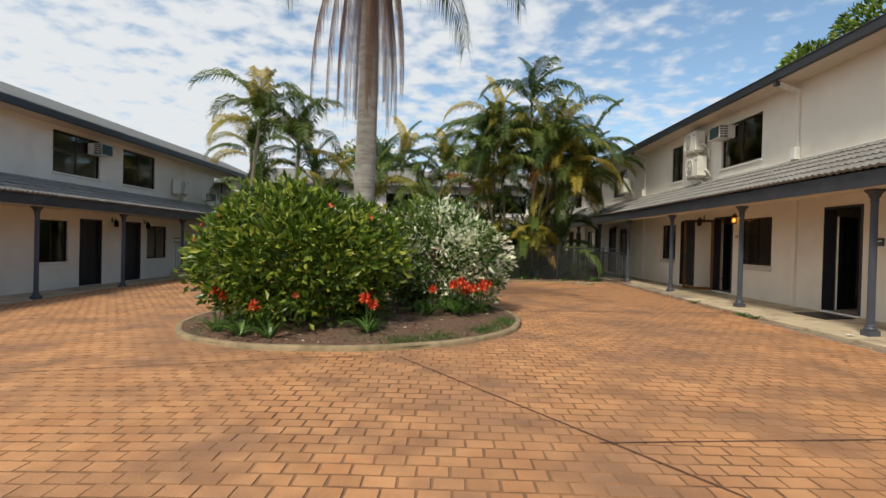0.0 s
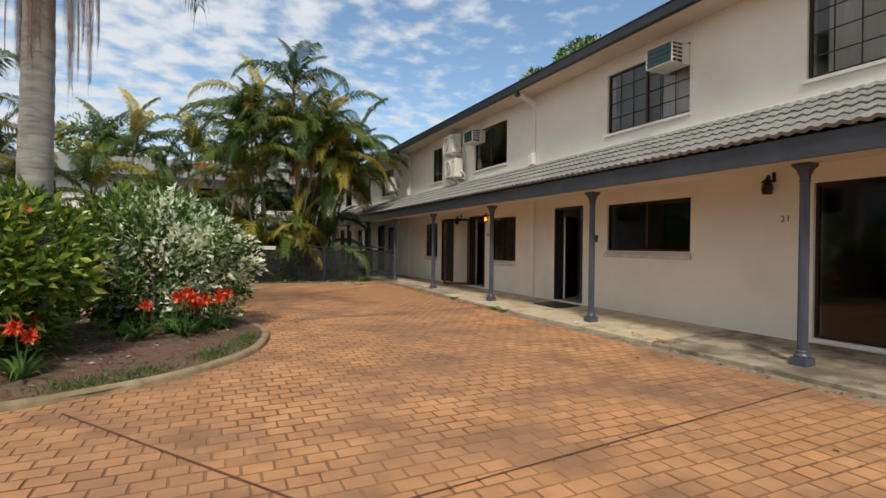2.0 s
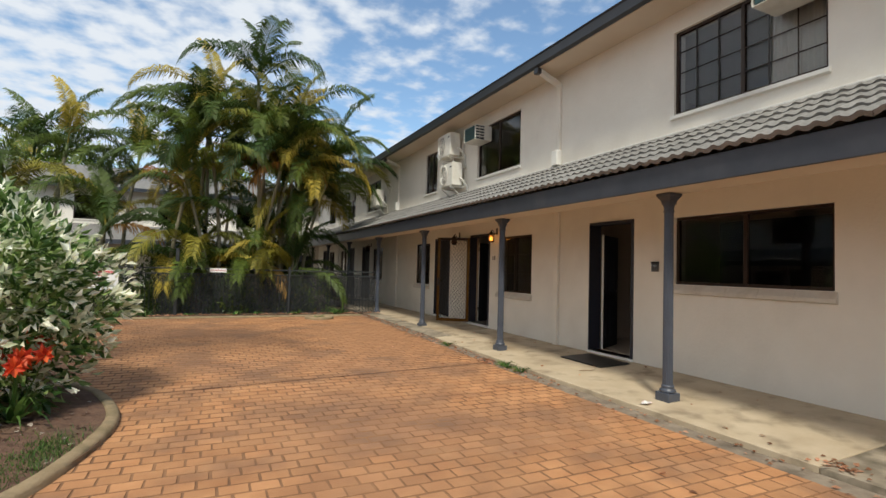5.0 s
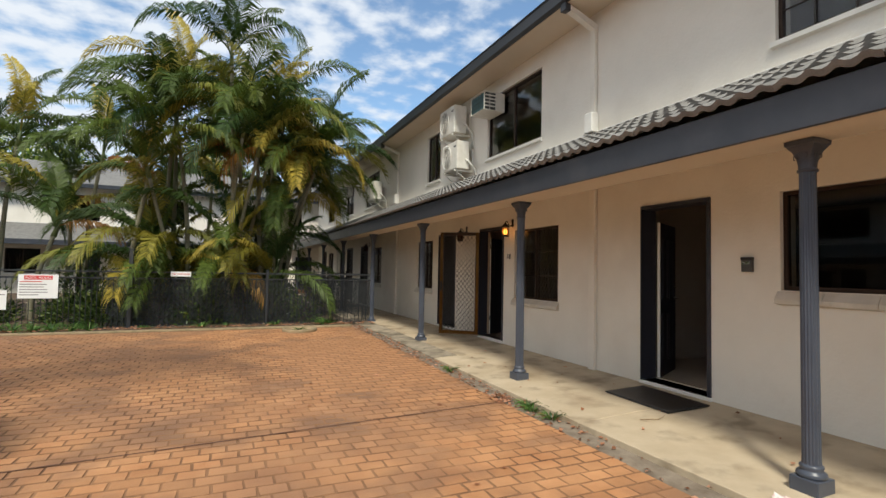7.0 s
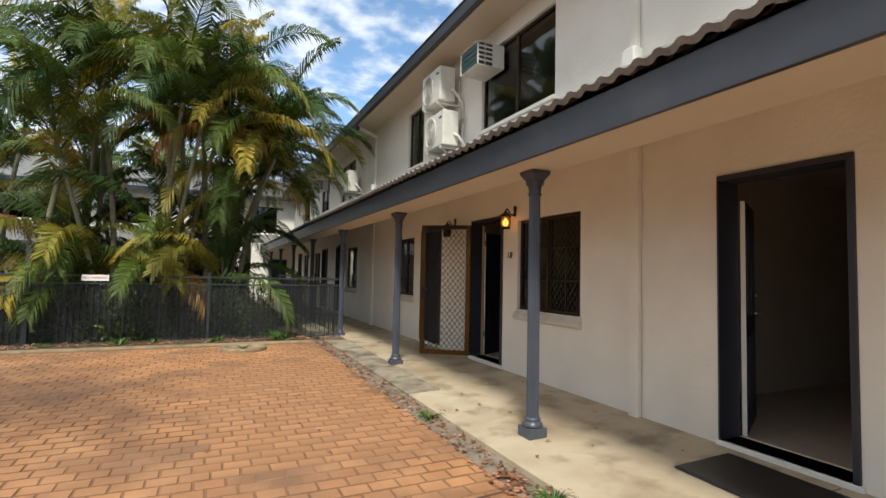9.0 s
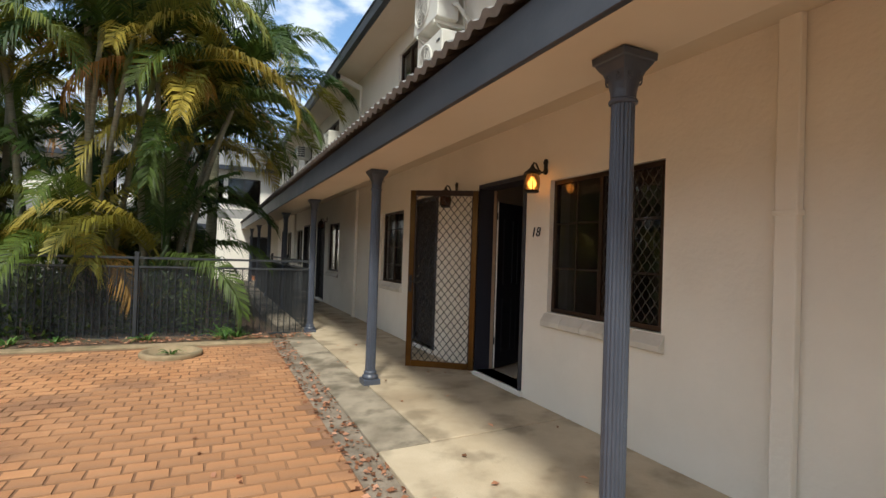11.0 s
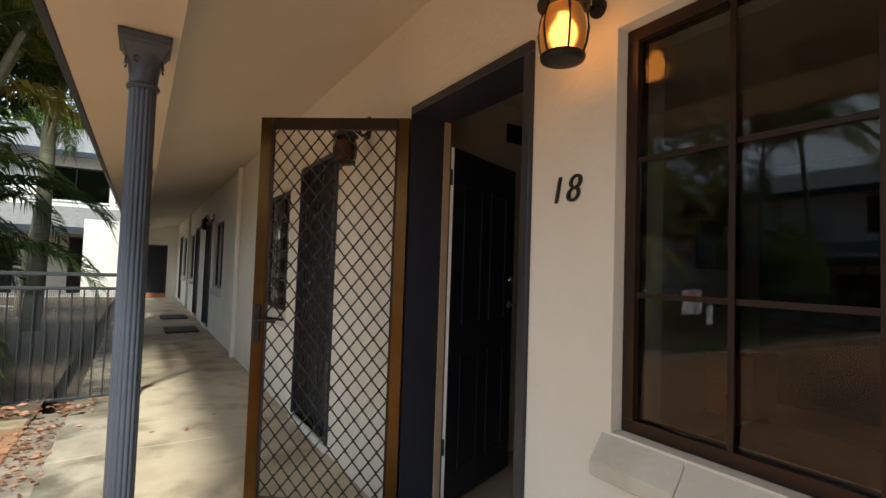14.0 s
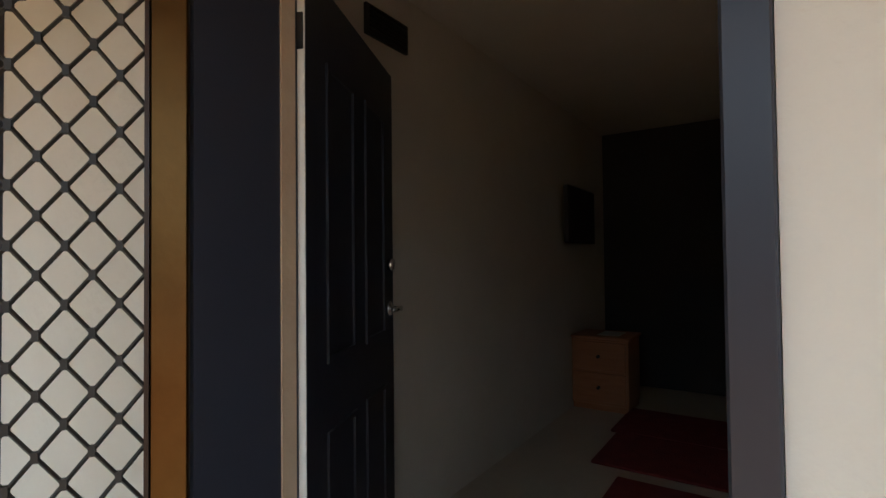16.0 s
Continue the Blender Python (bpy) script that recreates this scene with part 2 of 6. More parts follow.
def box(bm, x0, x1, y0, y1, z0, z1, bev=0.0, seg=1):
    vs = [bm.verts.new(p) for p in ((x0, y0, z0), (x1, y0, z0), (x1, y1, z0), (x0, y1, z0), (x0, y0, z1), (x1, y0, z1), (x1, y1, z1), (x0, y1, z1))]
    fs = [bm.faces.new([vs[k] for k in q]) for q in ((3, 2, 1, 0), (4, 5, 6, 7), (0, 1, 5, 4), (1, 2, 6, 5), (2, 3, 7, 6), (3, 0, 4, 7))]
    if bev:
        es = list({e for f in fs for e in f.edges})
        bmesh.ops.bevel(bm, geom=es, offset=bev, segments=seg, affect="EDGES", profile=0.5)
    return bm


def boxed(*a, **k):
    return box(bmesh.new(), *a, **k)


def lathe(bm, profile, seg=24, square_at=()):
    """Turned shape round z from (radius, z) pairs."""
    rings = []
    for r, z in profile:
        rings.append([bm.verts.new((r * math.cos(2 * math.pi * k / seg), r * math.sin(2 * math.pi * k / seg), z)) for k in range(seg)])
    for a, b in zip(rings, rings[1:]):
        for k in range(seg):
            bm.faces.new((a[k], a[(k + 1) % seg], b[(k + 1) % seg], b[k]))
    bm.faces.new(rings[0][::-1])
    bm.faces.new(rings[-1])
    return bm


def tube(bm, pts, radius, seg=8, taper=None):
    """A round bar along pts."""
    pts = [Vector(p) for p in pts]
    rings = []
    for k, p in enumerate(pts):
        d = (pts[min(k + 1, len(pts) - 1)] - pts[max(k - 1, 0)]).normalized()
        side = d.cross(Vector((0, 0, 1)))
        if side.length < 1e-3:
            side = Vector((1, 0, 0))
        side.normalize()
        other = d.cross(side)
        r = radius if taper is None else radius + (taper - radius) * k / (len(pts) - 1)
        rings.append([bm.verts.new(p + r * (math.cos(2 * math.pi * j / seg) * side + math.sin(2 * math.pi * j / seg) * other)) for j in range(seg)])
    for a, b in zip(rings, rings[1:]):
        for j in range(seg):
            bm.faces.new((a[j], a[(j + 1) % seg], b[(j + 1) % seg], b[j]))
    bm.faces.new(rings[0][::-1])
    bm.faces.new(rings[-1])
    return bm


def wall_with_holes(bm, x_out, x_in, y0, y1, z0, z1, holes):
    """A wall along y between two planes of x, with openings (ya, yb, za, zb) right through it."""
    ys = sorted({y0, y1, *[v for h in holes for v in h[:2]]})
    zs = sorted({z0, z1, *[v for h in holes for v in h[2:]]})
    for ya, yb in zip(ys, ys[1:]):
        for za, zb in zip(zs, zs[1:]):
            cy, cz = (ya + yb) / 2, (za + zb) / 2
            if any(h[0] < cy < h[1] and h[2] < cz < h[3] for h in holes):
                continue
            for x in (x_out, x_in):
                bm.faces.new([bm.verts.new((x, *p)) for p in ((ya, za), (yb, za), (yb, zb), (ya, zb))])
    for a, b, c, d in [*holes, (y0, y1, z0, z1)]:
        for p, q in (((a, c), (b, c)), ((b, c), (b, d)), ((b, d), (a, d)), ((a, d), (a, c))):
            bm.faces.new([bm.verts.new((x_out, *p)), bm.verts.new((x_out, *q)), bm.verts.new((x_in, *q)), bm.verts.new((x_in, *p))])
    bmesh.ops.remove_doubles(bm, verts=bm.verts, dist=0.0005)
    return bm


def court_rise(y):
    """The court climbs a little towards the garden."""
    f = min(1.0, max(0.0, (y - 8.0) / 9.5))
    return 0.09 * f * f * (3 - 2 * f)


def ground_z(x, y=0.0):
    """The court falls gently to the west."""
    return (0.0 if x > -1.5 else -0.033 * (-1.5 - x)) + court_rise(y)


# ---- the large structure ----
WX, WI = 8.2, 8.44        # east building: outer and inner face of its front wall
COURT_Y0, FENCE_Y = -6.0, 18.63
PAVE_X, SLAB_X, COL_X = 6.24, 6.48, 6.94  # edge of the paving, edge of the slab, line of the columns

bm = bmesh.new()
xs = [-400, -60, -16, -11.6, -6, -1.5, 6, 60, 400]
ys = [-400, -60, -8, 10, 30, 60, 400]
gv = [[bm.verts.new((x, y, ground_z(max(x, -11.6)) - 0.06)) for x in xs] for y in ys]
for j in range(len(ys) - 1):
    for i in range(len(xs) - 1):
        bm.faces.new((gv[j][i], gv[j][i + 1], gv[j + 1][i + 1], gv[j + 1][i]))
tagged(link_mesh("ground", bm, EARTH), "brown garden earth with leaf litter", "ground", kind="structure")

# east building
LOW = [(2.75, 4.78, 0.20, 2.345), (6.73, 8.75, 1.36, 2.318), (9.495, 10.49, 0.16, 2.362), (12.22, 13.525, 1.02, 2.262), (13.905, 14.875, 0.18, 2.37),
       (16.06, 17.03, 0.18, 2.37), (17.44, 18.55, 1.02, 2.262), (21.95, 23.2, 1.02, 2.262), (23.65, 24.65, 0.18, 2.37), (26.0, 27.0, 0.18, 2.37), (27.4, 28.6, 1.02, 2.262),
       (30.0, 31.2, 1.02, 2.262), (31.7, 32.7, 0.18, 2.37)]
HIGH = [(3.0, 4.9, 3.80, 5.04), (6.78, 8.775, 3.81, 5.036), (12.72, 14.62, 3.81, 5.04), (17.06, 17.92, 3.80, 5.02), (22.4, 24.2, 3.80, 5.0), (26.1, 27.45, 3.80, 5.0), (30.0, 31.5, 3.80, 5.0)]
E0, E1 = -8.0, 34.5
bm = wall_with_holes(bmesh.new(), WX, WI, E0, E1, -0.1, 5.6, LOW + HIGH)
tagged(link_mesh("wall_east", bm, PLASTER), "cream rendered two-storey wall with dark windows", "wall", kind="structure")
bm = bmesh.new()
box(bm, 15.6, 15.8, E0, E1, -0.1, 5.6)
tagged(link_mesh("wall_east_back", bm, PLASTER), "cream rendered back wall of the east building", "wall", kind="structure")
for k, y in enumerate((E0, 5.9, 11.4, 15.4, 19.5, 27.5, E1 - 0.2)):
    if k == 0:
        # added partition; its near-black colour paints the shade deep in the rooms
        tagged(link_mesh("wall_rooms_back", boxed(12.9, 13.0, E0 + 0.21, E1 - 0.21, 0.172, 2.748), ROOM_SHADE), "added rear partition, painted near-black as the rooms' unlit depth", "wall", kind="structure")
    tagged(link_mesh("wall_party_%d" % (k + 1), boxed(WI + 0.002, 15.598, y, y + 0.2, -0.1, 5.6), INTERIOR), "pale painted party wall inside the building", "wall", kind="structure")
tagged(link_mesh("floor_ground", boxed(WI + 0.002, 15.598, E0 + 0.2, E1 - 0.2, 0.02, 0.17), mat("beige_floor_tile", (0.42, 0.34, 0.25), (0.50, 0.41, 0.31), 0.35, 3, 0.05)), "beige tiled floor inside the units", "floor", kind="structure")
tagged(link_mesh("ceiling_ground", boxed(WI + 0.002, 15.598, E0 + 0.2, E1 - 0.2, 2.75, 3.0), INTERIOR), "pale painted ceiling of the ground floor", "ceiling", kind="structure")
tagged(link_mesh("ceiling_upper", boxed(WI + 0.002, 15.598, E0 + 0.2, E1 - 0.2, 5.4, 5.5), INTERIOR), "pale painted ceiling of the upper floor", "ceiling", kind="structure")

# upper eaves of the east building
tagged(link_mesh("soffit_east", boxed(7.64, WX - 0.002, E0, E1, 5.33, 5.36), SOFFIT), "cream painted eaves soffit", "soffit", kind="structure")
bm = bmesh.new()
prof = [(7.62, 5.34), (7.56, 5.36), (7.54, 5.50), (7.52, 5.53), (7.535, 5.545), (7.56, 5.52), (7.60, 5.38), (7.63, 5.38), (7.63, 5.56), (7.66, 5.56), (7.66, 5.34)]
ra = [bm.verts.new((x, E0 - 0.1, z)) for x, z in prof]
rb = [bm.verts.new((x, E1 + 0.1, z)) for x, z in prof]
for k in range(len(prof)):
    bm.faces.new((ra[k], ra[(k + 1) % len(prof)], rb[(k + 1) % len(prof)], rb[k]))
tagged(link_mesh("gutter_east", bm, GUTTER_PAINT), "dark charcoal metal gutter along the eaves", "gutter", kind="structure")


def roof_slab(name, pts, material, label):
    bm = bmesh.new()
    lo = [bm.verts.new(p) for p in pts]
    hi = [bm.verts.new((p[0], p[1], p[2] + 0.06)) for p in pts]
    n = len(pts)
    bm.faces.new(lo)
    bm.faces.new(hi)
    for k in range(n):
        bm.faces.new((lo[k], lo[(k + 1) % n], hi[(k + 1) % n], hi[k]))
    return tagged(link_mesh(name, bm, material), label, "roof", kind="structure")


roof_slab("roof_east", [(7.6, E0, 5.5), (7.6, E1, 5.5), (11.7, E1, 7.3), (11.7, E0, 7.3)], ROOF_FAR, "dark grey tiled main roof")
roof_slab("roof_east_rear", [(11.7, E0, 7.3), (11.7, E1, 7.3), (16.3, E1, 5.5), (16.3, E0, 5.5)], ROOF_FAR, "dark grey tiled main roof, rear slope")
# verandah roof: fascia, beam soffit, raked ceiling
FX = 6.58
tagged(link_mesh("fascia_east", boxed(FX, FX + 0.035, E0, E1, 2.425, 2.685, bev=0.004), CHARCOAL), "dark charcoal painted timber fascia", "fascia", kind="structure")
bm = bmesh.new()
box(bm, FX + 0.037, 7.07, E0, E1, 2.43, 2.46, bev=0.004)
box(bm, 7.04, 7.07, E0, E1, 2.462, 2.60)
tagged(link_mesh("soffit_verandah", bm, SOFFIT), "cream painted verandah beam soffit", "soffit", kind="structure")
bm = bmesh.new()
row = []
for k in range(9):
    f = k / 8
    row.append((7.05 + f * (WX - 7.05 + 0.05), 2.56 + 0.46 * f - 0.10 * f * f))
for (xa, za), (xb, zb) in zip(row, row[1:]):
    vs = [bm.verts.new(p) for p in ((xa, E0, za), (xb, E0, zb), (xb, E1, zb), (xa, E1, za))]
    bm.faces.new(vs)
    bm.faces.new([bm.verts.new((v.co.x, v.co.y, v.co.z + 0.03)) for v in vs])
bmesh.ops.remove_doubles(bm, verts=bm.verts, dist=0.0005)
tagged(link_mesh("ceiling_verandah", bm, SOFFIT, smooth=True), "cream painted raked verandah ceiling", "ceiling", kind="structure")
# slab under the verandah, poured in bays
slab = thing("pavement_verandah", (SLAB_X, E0, 0.0), "stained pale concrete verandah slab", "pavement", kind="structure")
bays = [13.2 + 3.605 * k for k in range(-6, 7)]
for ya, yb in zip(bays, bays[1:]):
    strips = ((SLAB_X, 0.045, 6.894, 0.066), (6.904, 0.067, WX + 0.26, 0.135)) if ya > 13.0 else ((SLAB_X, 0.045, WX + 0.26, 0.135),)
    for xa, za, xb, zb in strips:
        bm = bmesh.new()
        vs = [bm.verts.new((x - SLAB_X, y - E0, z + 0.5 * court_rise(y) * (1 - f))) for x, z, f in ((xa, za, 0.0), (xb, zb, max(0.0, (xb - 7.0) / 1.4))) for y in (ya + 0.005, yb - 0.005)]
        lo = [bm.verts.new((v.co.x, v.co.y, -0.15)) for v in vs]
        bm.faces.new((vs[0], vs[1], vs[3], vs[2]))
        for p, q in ((0, 1), (1, 3), (3, 2), (2, 0)):
            bm.faces.new((vs[p], vs[q], lo[q], lo[p]))
        bmesh.ops.bevel(bm, geom=[e for e in bm.edges if e.verts[0].co.z > 0 and e.verts[1].co.z > 0], offset=0.006, segments=1, affect="EDGES")
        part("slab_bay", bm, CONCRETE if xb > 7.0 and yb > 6.1 else CONCRETE_EDGE, slab)

# west building
LX, LC = -11.6, -10.3
LLOW = [(13.7, 14.92, 0.555, 1.80), (15.40, 16.40, -0.26, 1.9), (17.62, 18.52, -0.26, 1.9), (18.93, 20.28, 0.52, 1.80), (10.0, 11.0, -0.26, 1.9), (7.8, 9.3, 0.555, 1.80)]
LHIGH = [(8.6, 10.5, 3.25, 4.5), (14.28, 16.27, 3.25, 4.5), (17.44, 19.4, 3.25, 4.5), (24.37, 26.36, 3.3, 4.46), (27.6, 29.2, 3.3, 4.46)]
L0, L1, LV = -6.0, 30.3, 25.5
tagged(link_mesh("wall_west", wall_with_holes(bmesh.new(), LX, LX - 0.24, L0, L1, -0.5, 4.8, LLOW + LHIGH), PLASTER), "cream rendered two-storey wall with dark windows", "wall", kind="structure")
bm = bmesh.new()
box(bm, -16.2, -16.0, L0, L1, -0.5, 4.8)
box(bm, -15.998, LX - 0.242, L0, L0 + 0.2, -0.5, 4.8)
box(bm, -15.998, LX - 0.242, L1 - 0.2, L1, -0.5, 4.8)
tagged(link_mesh("wall_west_back", bm, PLASTER), "cream rendered rear and end walls of the west building", "wall", kind="structure")
tagged(link_mesh("floor_west", boxed(-15.998, LX - 0.242, L0 + 0.2, L1 - 0.2, 2.4, 2.65), INTERIOR), "inner floor of the west building", "floor", kind="structure")
tagged(link_mesh("soffit_west", boxed(LX + 0.002, -11.0, L0, L1, 4.62, 4.65), SOFFIT), "cream painted eaves soffit", "soffit", kind="structure")
tagged(link_mesh("gutter_west", boxed(-10.99, -10.9, L0, L1, 4.61, 4.84, bev=0.02), GUTTER_PAINT), "dark charcoal metal gutter along the eaves", "gutter", kind="structure")
roof_slab("roof_west", [(-10.95, L0, 4.8), (-10.95, L1, 4.8), (-13.8, L1, 6.0), (-13.8, L0, 6.0)], ROOF_FAR, "dark grey tiled main roof")
roof_slab("roof_west_rear", [(-13.8, L0, 6.0), (-13.8, L1, 6.0), (-16.6, L1, 4.8), (-16.6, L0, 4.8)], ROOF_FAR, "dark grey tiled main roof, rear slope")
tagged(link_mesh("fascia_west", boxed(-10.04, -10.0, L0, LV, 2.09, 2.33), CHARCOAL), "dark charcoal painted timber fascia", "fascia", kind="structure")
tagged(link_mesh("soffit_west_verandah", boxed(LX + 0.002, -10.042, L0, LV, 2.12, 2.15), SOFFIT), "cream painted verandah soffit", "soffit", kind="structure")
tagged(link_mesh("pavement_west", boxed(LX + 0.002, -10.05, L0, LV, -0.5, -0.275), CONCRETE), "stained concrete verandah slab", "pavement", kind="structure")

# building across the far end, beyond the garden
NY = 36.2
NHOLES = [(-9.5, -7.6, 3.7, 5.0), (-4.5, -2.6, 3.7, 5.0), (-0.5, 1.4, 3.7, 5.0), (3.6, 5.8, 3.7, 5.0), (6.0, 7.5, 3.7, 5.0),
          (-9.0, -8.0, 0.15, 2.2), (-6.4, -5.0, 1.0, 2.2), (-3.5, -2.5, 0.15, 2.2), (-0.8, 0.6, 1.0, 2.2), (2.0, 3.0, 0.15, 2.2), (4.6, 6.4, 0.15, 2.3)]
bm = wall_with_holes(bmesh.new(), 0, 0.24, -14, 12, -0.1, 5.5, NHOLES)
for v in bm.verts:
    v.co = Vector((v.co.y, NY + v.co.x, v.co.z))
tagged(link_mesh("wall_north", bm, PLASTER), "cream rendered two-storey wall across the far end", "wall", kind="structure")
bm = bmesh.new()
box(bm, -14, 12, NY + 4, NY + 4.2, -0.1, 5.5)
box(bm, -14, -13.8, NY + 0.242, NY + 3.998, -0.1, 5.5)
box(bm, 11.8, 12, NY + 0.242, NY + 3.998, -0.1, 5.5)
box(bm, -13.798, 11.798, NY + 0.242, NY + 3.998, 2.7, 2.9)
# coloured near-black to paint unlit rooms behind the far windows
tagged(link_mesh("wall_north_back", bm, ROOM_SHADE), "rear walls and inner floor of the far building, shade painted in", "wall", kind="structure")
roof_slab("roof_north", [(-15, NY - 0.6, 5.4), (13, NY - 0.6, 5.4), (13, NY + 2.2, 6.9), (-15, NY + 2.2, 6.9)], TILE, "grey tiled roof of the far building")
roof_slab("roof_north_rear", [(-15, NY + 2.2, 6.9), (13, NY + 2.2, 6.9), (13, NY + 5, 5.4), (-15, NY + 5, 5.4)], TILE, "grey tiled roof, rear slope")
tagged(link_mesh("gutter_north", boxed(-15, 13, NY - 0.72, NY - 0.62, 5.3, 5.5), GUTTER_PAINT), "dark gutter of the far building", "gutter", kind="structure")
roof_slab("roof_north_verandah", [(-14, NY - 1.6, 2.55), (12, NY - 1.6, 2.55), (12, NY - 0.01, 3.4), (-14, NY - 0.01, 3.4)], TILE, "grey tiled verandah roof of the far building")
tagged(link_mesh("fascia_north", boxed(-14, 12, NY - 1.64, NY - 1.61, 2.36, 2.6), CHARCOAL), "dark fascia of the far verandah", "fascia", kind="structure")

# wall that closes the far end of the verandah, with a dark doorway
bm = wall_with_holes(bmesh.new(), 0, 0.2, 5.2, 8.198, -0.1, 2.9, [(6.95, 7.85, 0.13, 2.1)])
for v in bm.verts:
    v.co = Vector((v.co.y, 34.28 + v.co.x, v.co.z))
tagged(link_mesh("wall_verandah_end", bm, PLASTER), "cream wall closing the far end of the verandah", "wall", kind="structure")

# closing wall behind the walk
tagged(link_mesh("wall_south", boxed(-16, 15.8, -9.3, -9.0, -0.4, 2.2), PLASTER), "plain cream boundary wall", "wall", kind="structure")


# ---- court: kerbed island, joints, edges ----
ISLAND, ISLAND_R = (-1.53, 8.92), 3.0
bm = bmesh.new()
xs = [-10.05, -6, -1.5, PAVE_X]
ys = [-9.0, 8.0, 9, 10, 11, 12, 13, 14, 15, 16, 17, 17.5, 17.75]
gv = [[bm.verts.new((x, y, ground_z(x, y) - 0.006)) for x in xs] for y in ys]
for a, b in zip(gv, gv[1:]):
    for i in range(3):
        bm.faces.new((a[i], a[i + 1], b[i + 1], b[i]))
tagged(link_mesh("road_court", bm, JOINT), "dark sanded joints of the terracotta courtyard paving", "paving", kind="structure")

bm = bmesh.new()
prof = [(0.0, -0.10), (0.004, 0.04), (-0.018, 0.062), (-0.085, 0.068), (-0.105, 0.055), (-0.11, -0.1)]
rings = []
for k in range(120):
    a = 2 * math.pi * k / 120
    wob = 0.012 * math.sin(7 * a) + 0.01 * math.sin(13 * a + 1)
    px, py = ISLAND[0] + ISLAND_R * math.cos(a), ISLAND[1] + ISLAND_R * math.sin(a)
    rings.append([bm.verts.new((px + (dr + wob) * math.cos(a), py + (dr + wob) * math.sin(a), z + ground_z(px, py))) for dr, z in prof])
for k in range(120):
    a, b = rings[k], rings[(k + 1) % 120]
    for j in range(len(prof) - 1):
        bm.faces.new((a[j], a[j + 1], b[j + 1], b[j]))
tagged(link_mesh("kerb_island", bm, KERB, smooth=True), "round mossy concrete kerb of the garden island", "kerb", kind="structure")

bm = bmesh.new()
rings = []
for i in range(1, 46):
    r = 2.99 * i / 45
    ring = []
    for j in range(150):
        a = 2 * math.pi * j / 150
        x, y = ISLAND[0] + r * math.cos(a), ISLAND[1] + r * math.sin(a)
        calm = min(1.0, (3.02 - r) / 0.3)
        h = 0.04 + 0.13 * max(0.0, 1 - (r / 2.98) ** 2) + calm * (0.03 * noise.noise((x * 1.7, y * 1.7, 0)) + 0.022 * noise.noise((x * 7, y * 7, 3)))
        ring.append(bm.verts.new((x, y, h + ground_z(x, y))))
    rings.append(ring)
bm.faces.new(rings[0])
for a, b in zip(rings, rings[1:]):
    for j in range(150):
        bm.faces.new((a[j], b[j], b[(j + 1) % 150], a[(j + 1) % 150]))
tagged(link_mesh("ground_island", bm, MULCH, smooth=True), "red-brown soil and mulch inside the kerb", "soil", kind="structure")


def soil_z(x, y):
    r = math.hypot(x - ISLAND[0], y - ISLAND[1])
    return 0.04 + 0.13 * max(0, 1 - (r / 2.98) ** 2) + ground_z(x, y) if r < 2.98 else ground_z(x, y)


# straight saw cuts between the poured bays
bm = bmesh.new()
for (xa, ya), (xb, yb), w in (((-0.45, 5.72), (3.3, 0.4), 0.011), ((1.2, 3.25), (PAVE_X, 3.735), 0.009), ((1.45, 10.13), (PAVE_X, 10.61), 0.010), ((-9, 4.0), (-0.9, 5.7), 0.007)):
    d = Vector((xb - xa, yb - ya, 0)).normalized()
    n = Vector((-d.y, d.x, 0)) * w
    steps = 14
    for k in range(steps):
        pa = Vector((xa, ya, 0)).lerp(Vector((xb, yb, 0)), k / steps)
        pb = Vector((xa, ya, 0)).lerp(Vector((xb, yb, 0)), (k + 1) / steps)
        bm.faces.new([bm.verts.new((p.x, p.y, ground_z(p.x, p.y) + 0.0042)) for p in (pa - n, pb - n, pb + n, pa + n)])
tagged(link_mesh("joint_court", bm, mat("dark_saw_cut", (0.07, 0.03, 0.018), (0.12, 0.055, 0.03), 0.95)), "dark straight joint cut across the paving", "joint", kind="structure")

# strip of earth and leaves between paving and slab, and garden edge before the fence
bm = bmesh.new()
sv = []
for y in (COURT_Y0, 8.0, 9.5, 11, 12.5, 14, 15.5, 17, 18.2):
    sv.append([bm.verts.new((x, y, court_rise(y) + dz)) for x, dz in ((PAVE_X + 0.002, -0.2), (PAVE_X + 0.002, -0.008), (SLAB_X - 0.002, -0.012), (SLAB_X - 0.002, -0.2))])
for a, b in zip(sv, sv[1:]):
    for k in range(3):
        bm.faces.new((a[k], a[k + 1], b[k + 1], b[k]))
tagged(link_mesh("ground_strip", bm, mat("grey_earth_and_grit", (0.16, 0.12, 0.085), (0.30, 0.25, 0.19), 0.95, 6, 0.8, 60, dirt=0.6)), "narrow strip of earth with fallen leaves", "soil", kind="structure")
tagged(link_mesh("kerb_garden", boxed(-10.0, PAVE_X, 17.76, 17.98, -0.3, 0.115, bev=0.015), KERB), "worn concrete edging before the garden fence", "kerb", kind="structure")
bm = bmesh.new()
gx = [-10 + 0.25 * k for k in range(69)]
gy = [17.98 + 0.3 * k for k in range(56)]
gv = [[bm.verts.new((x, y, 0.10 + 0.04 * noise.noise((x * 0.8, y * 0.8, 5)) + 0.02 * noise.noise((x * 4, y * 4, 5)))) for x in gx if x < 6.4] for y in gy]
for a, b in zip(gv, gv[1:]):
    for i in range(len(a) - 1):
        bm.faces.new((a[i], a[i + 1], b[i + 1], b[i]))
tagged(link_mesh("ground_garden", bm, EARTH, smooth=True), "dark garden earth under the palms", "soil", kind="structure")
tagged(link_mesh("pavement_garden", boxed(-3, 4.2, 27.0, 31.0, -0.1, 0.09), CONCRETE), "pale concrete poolside paving", "pavement", kind="structure")


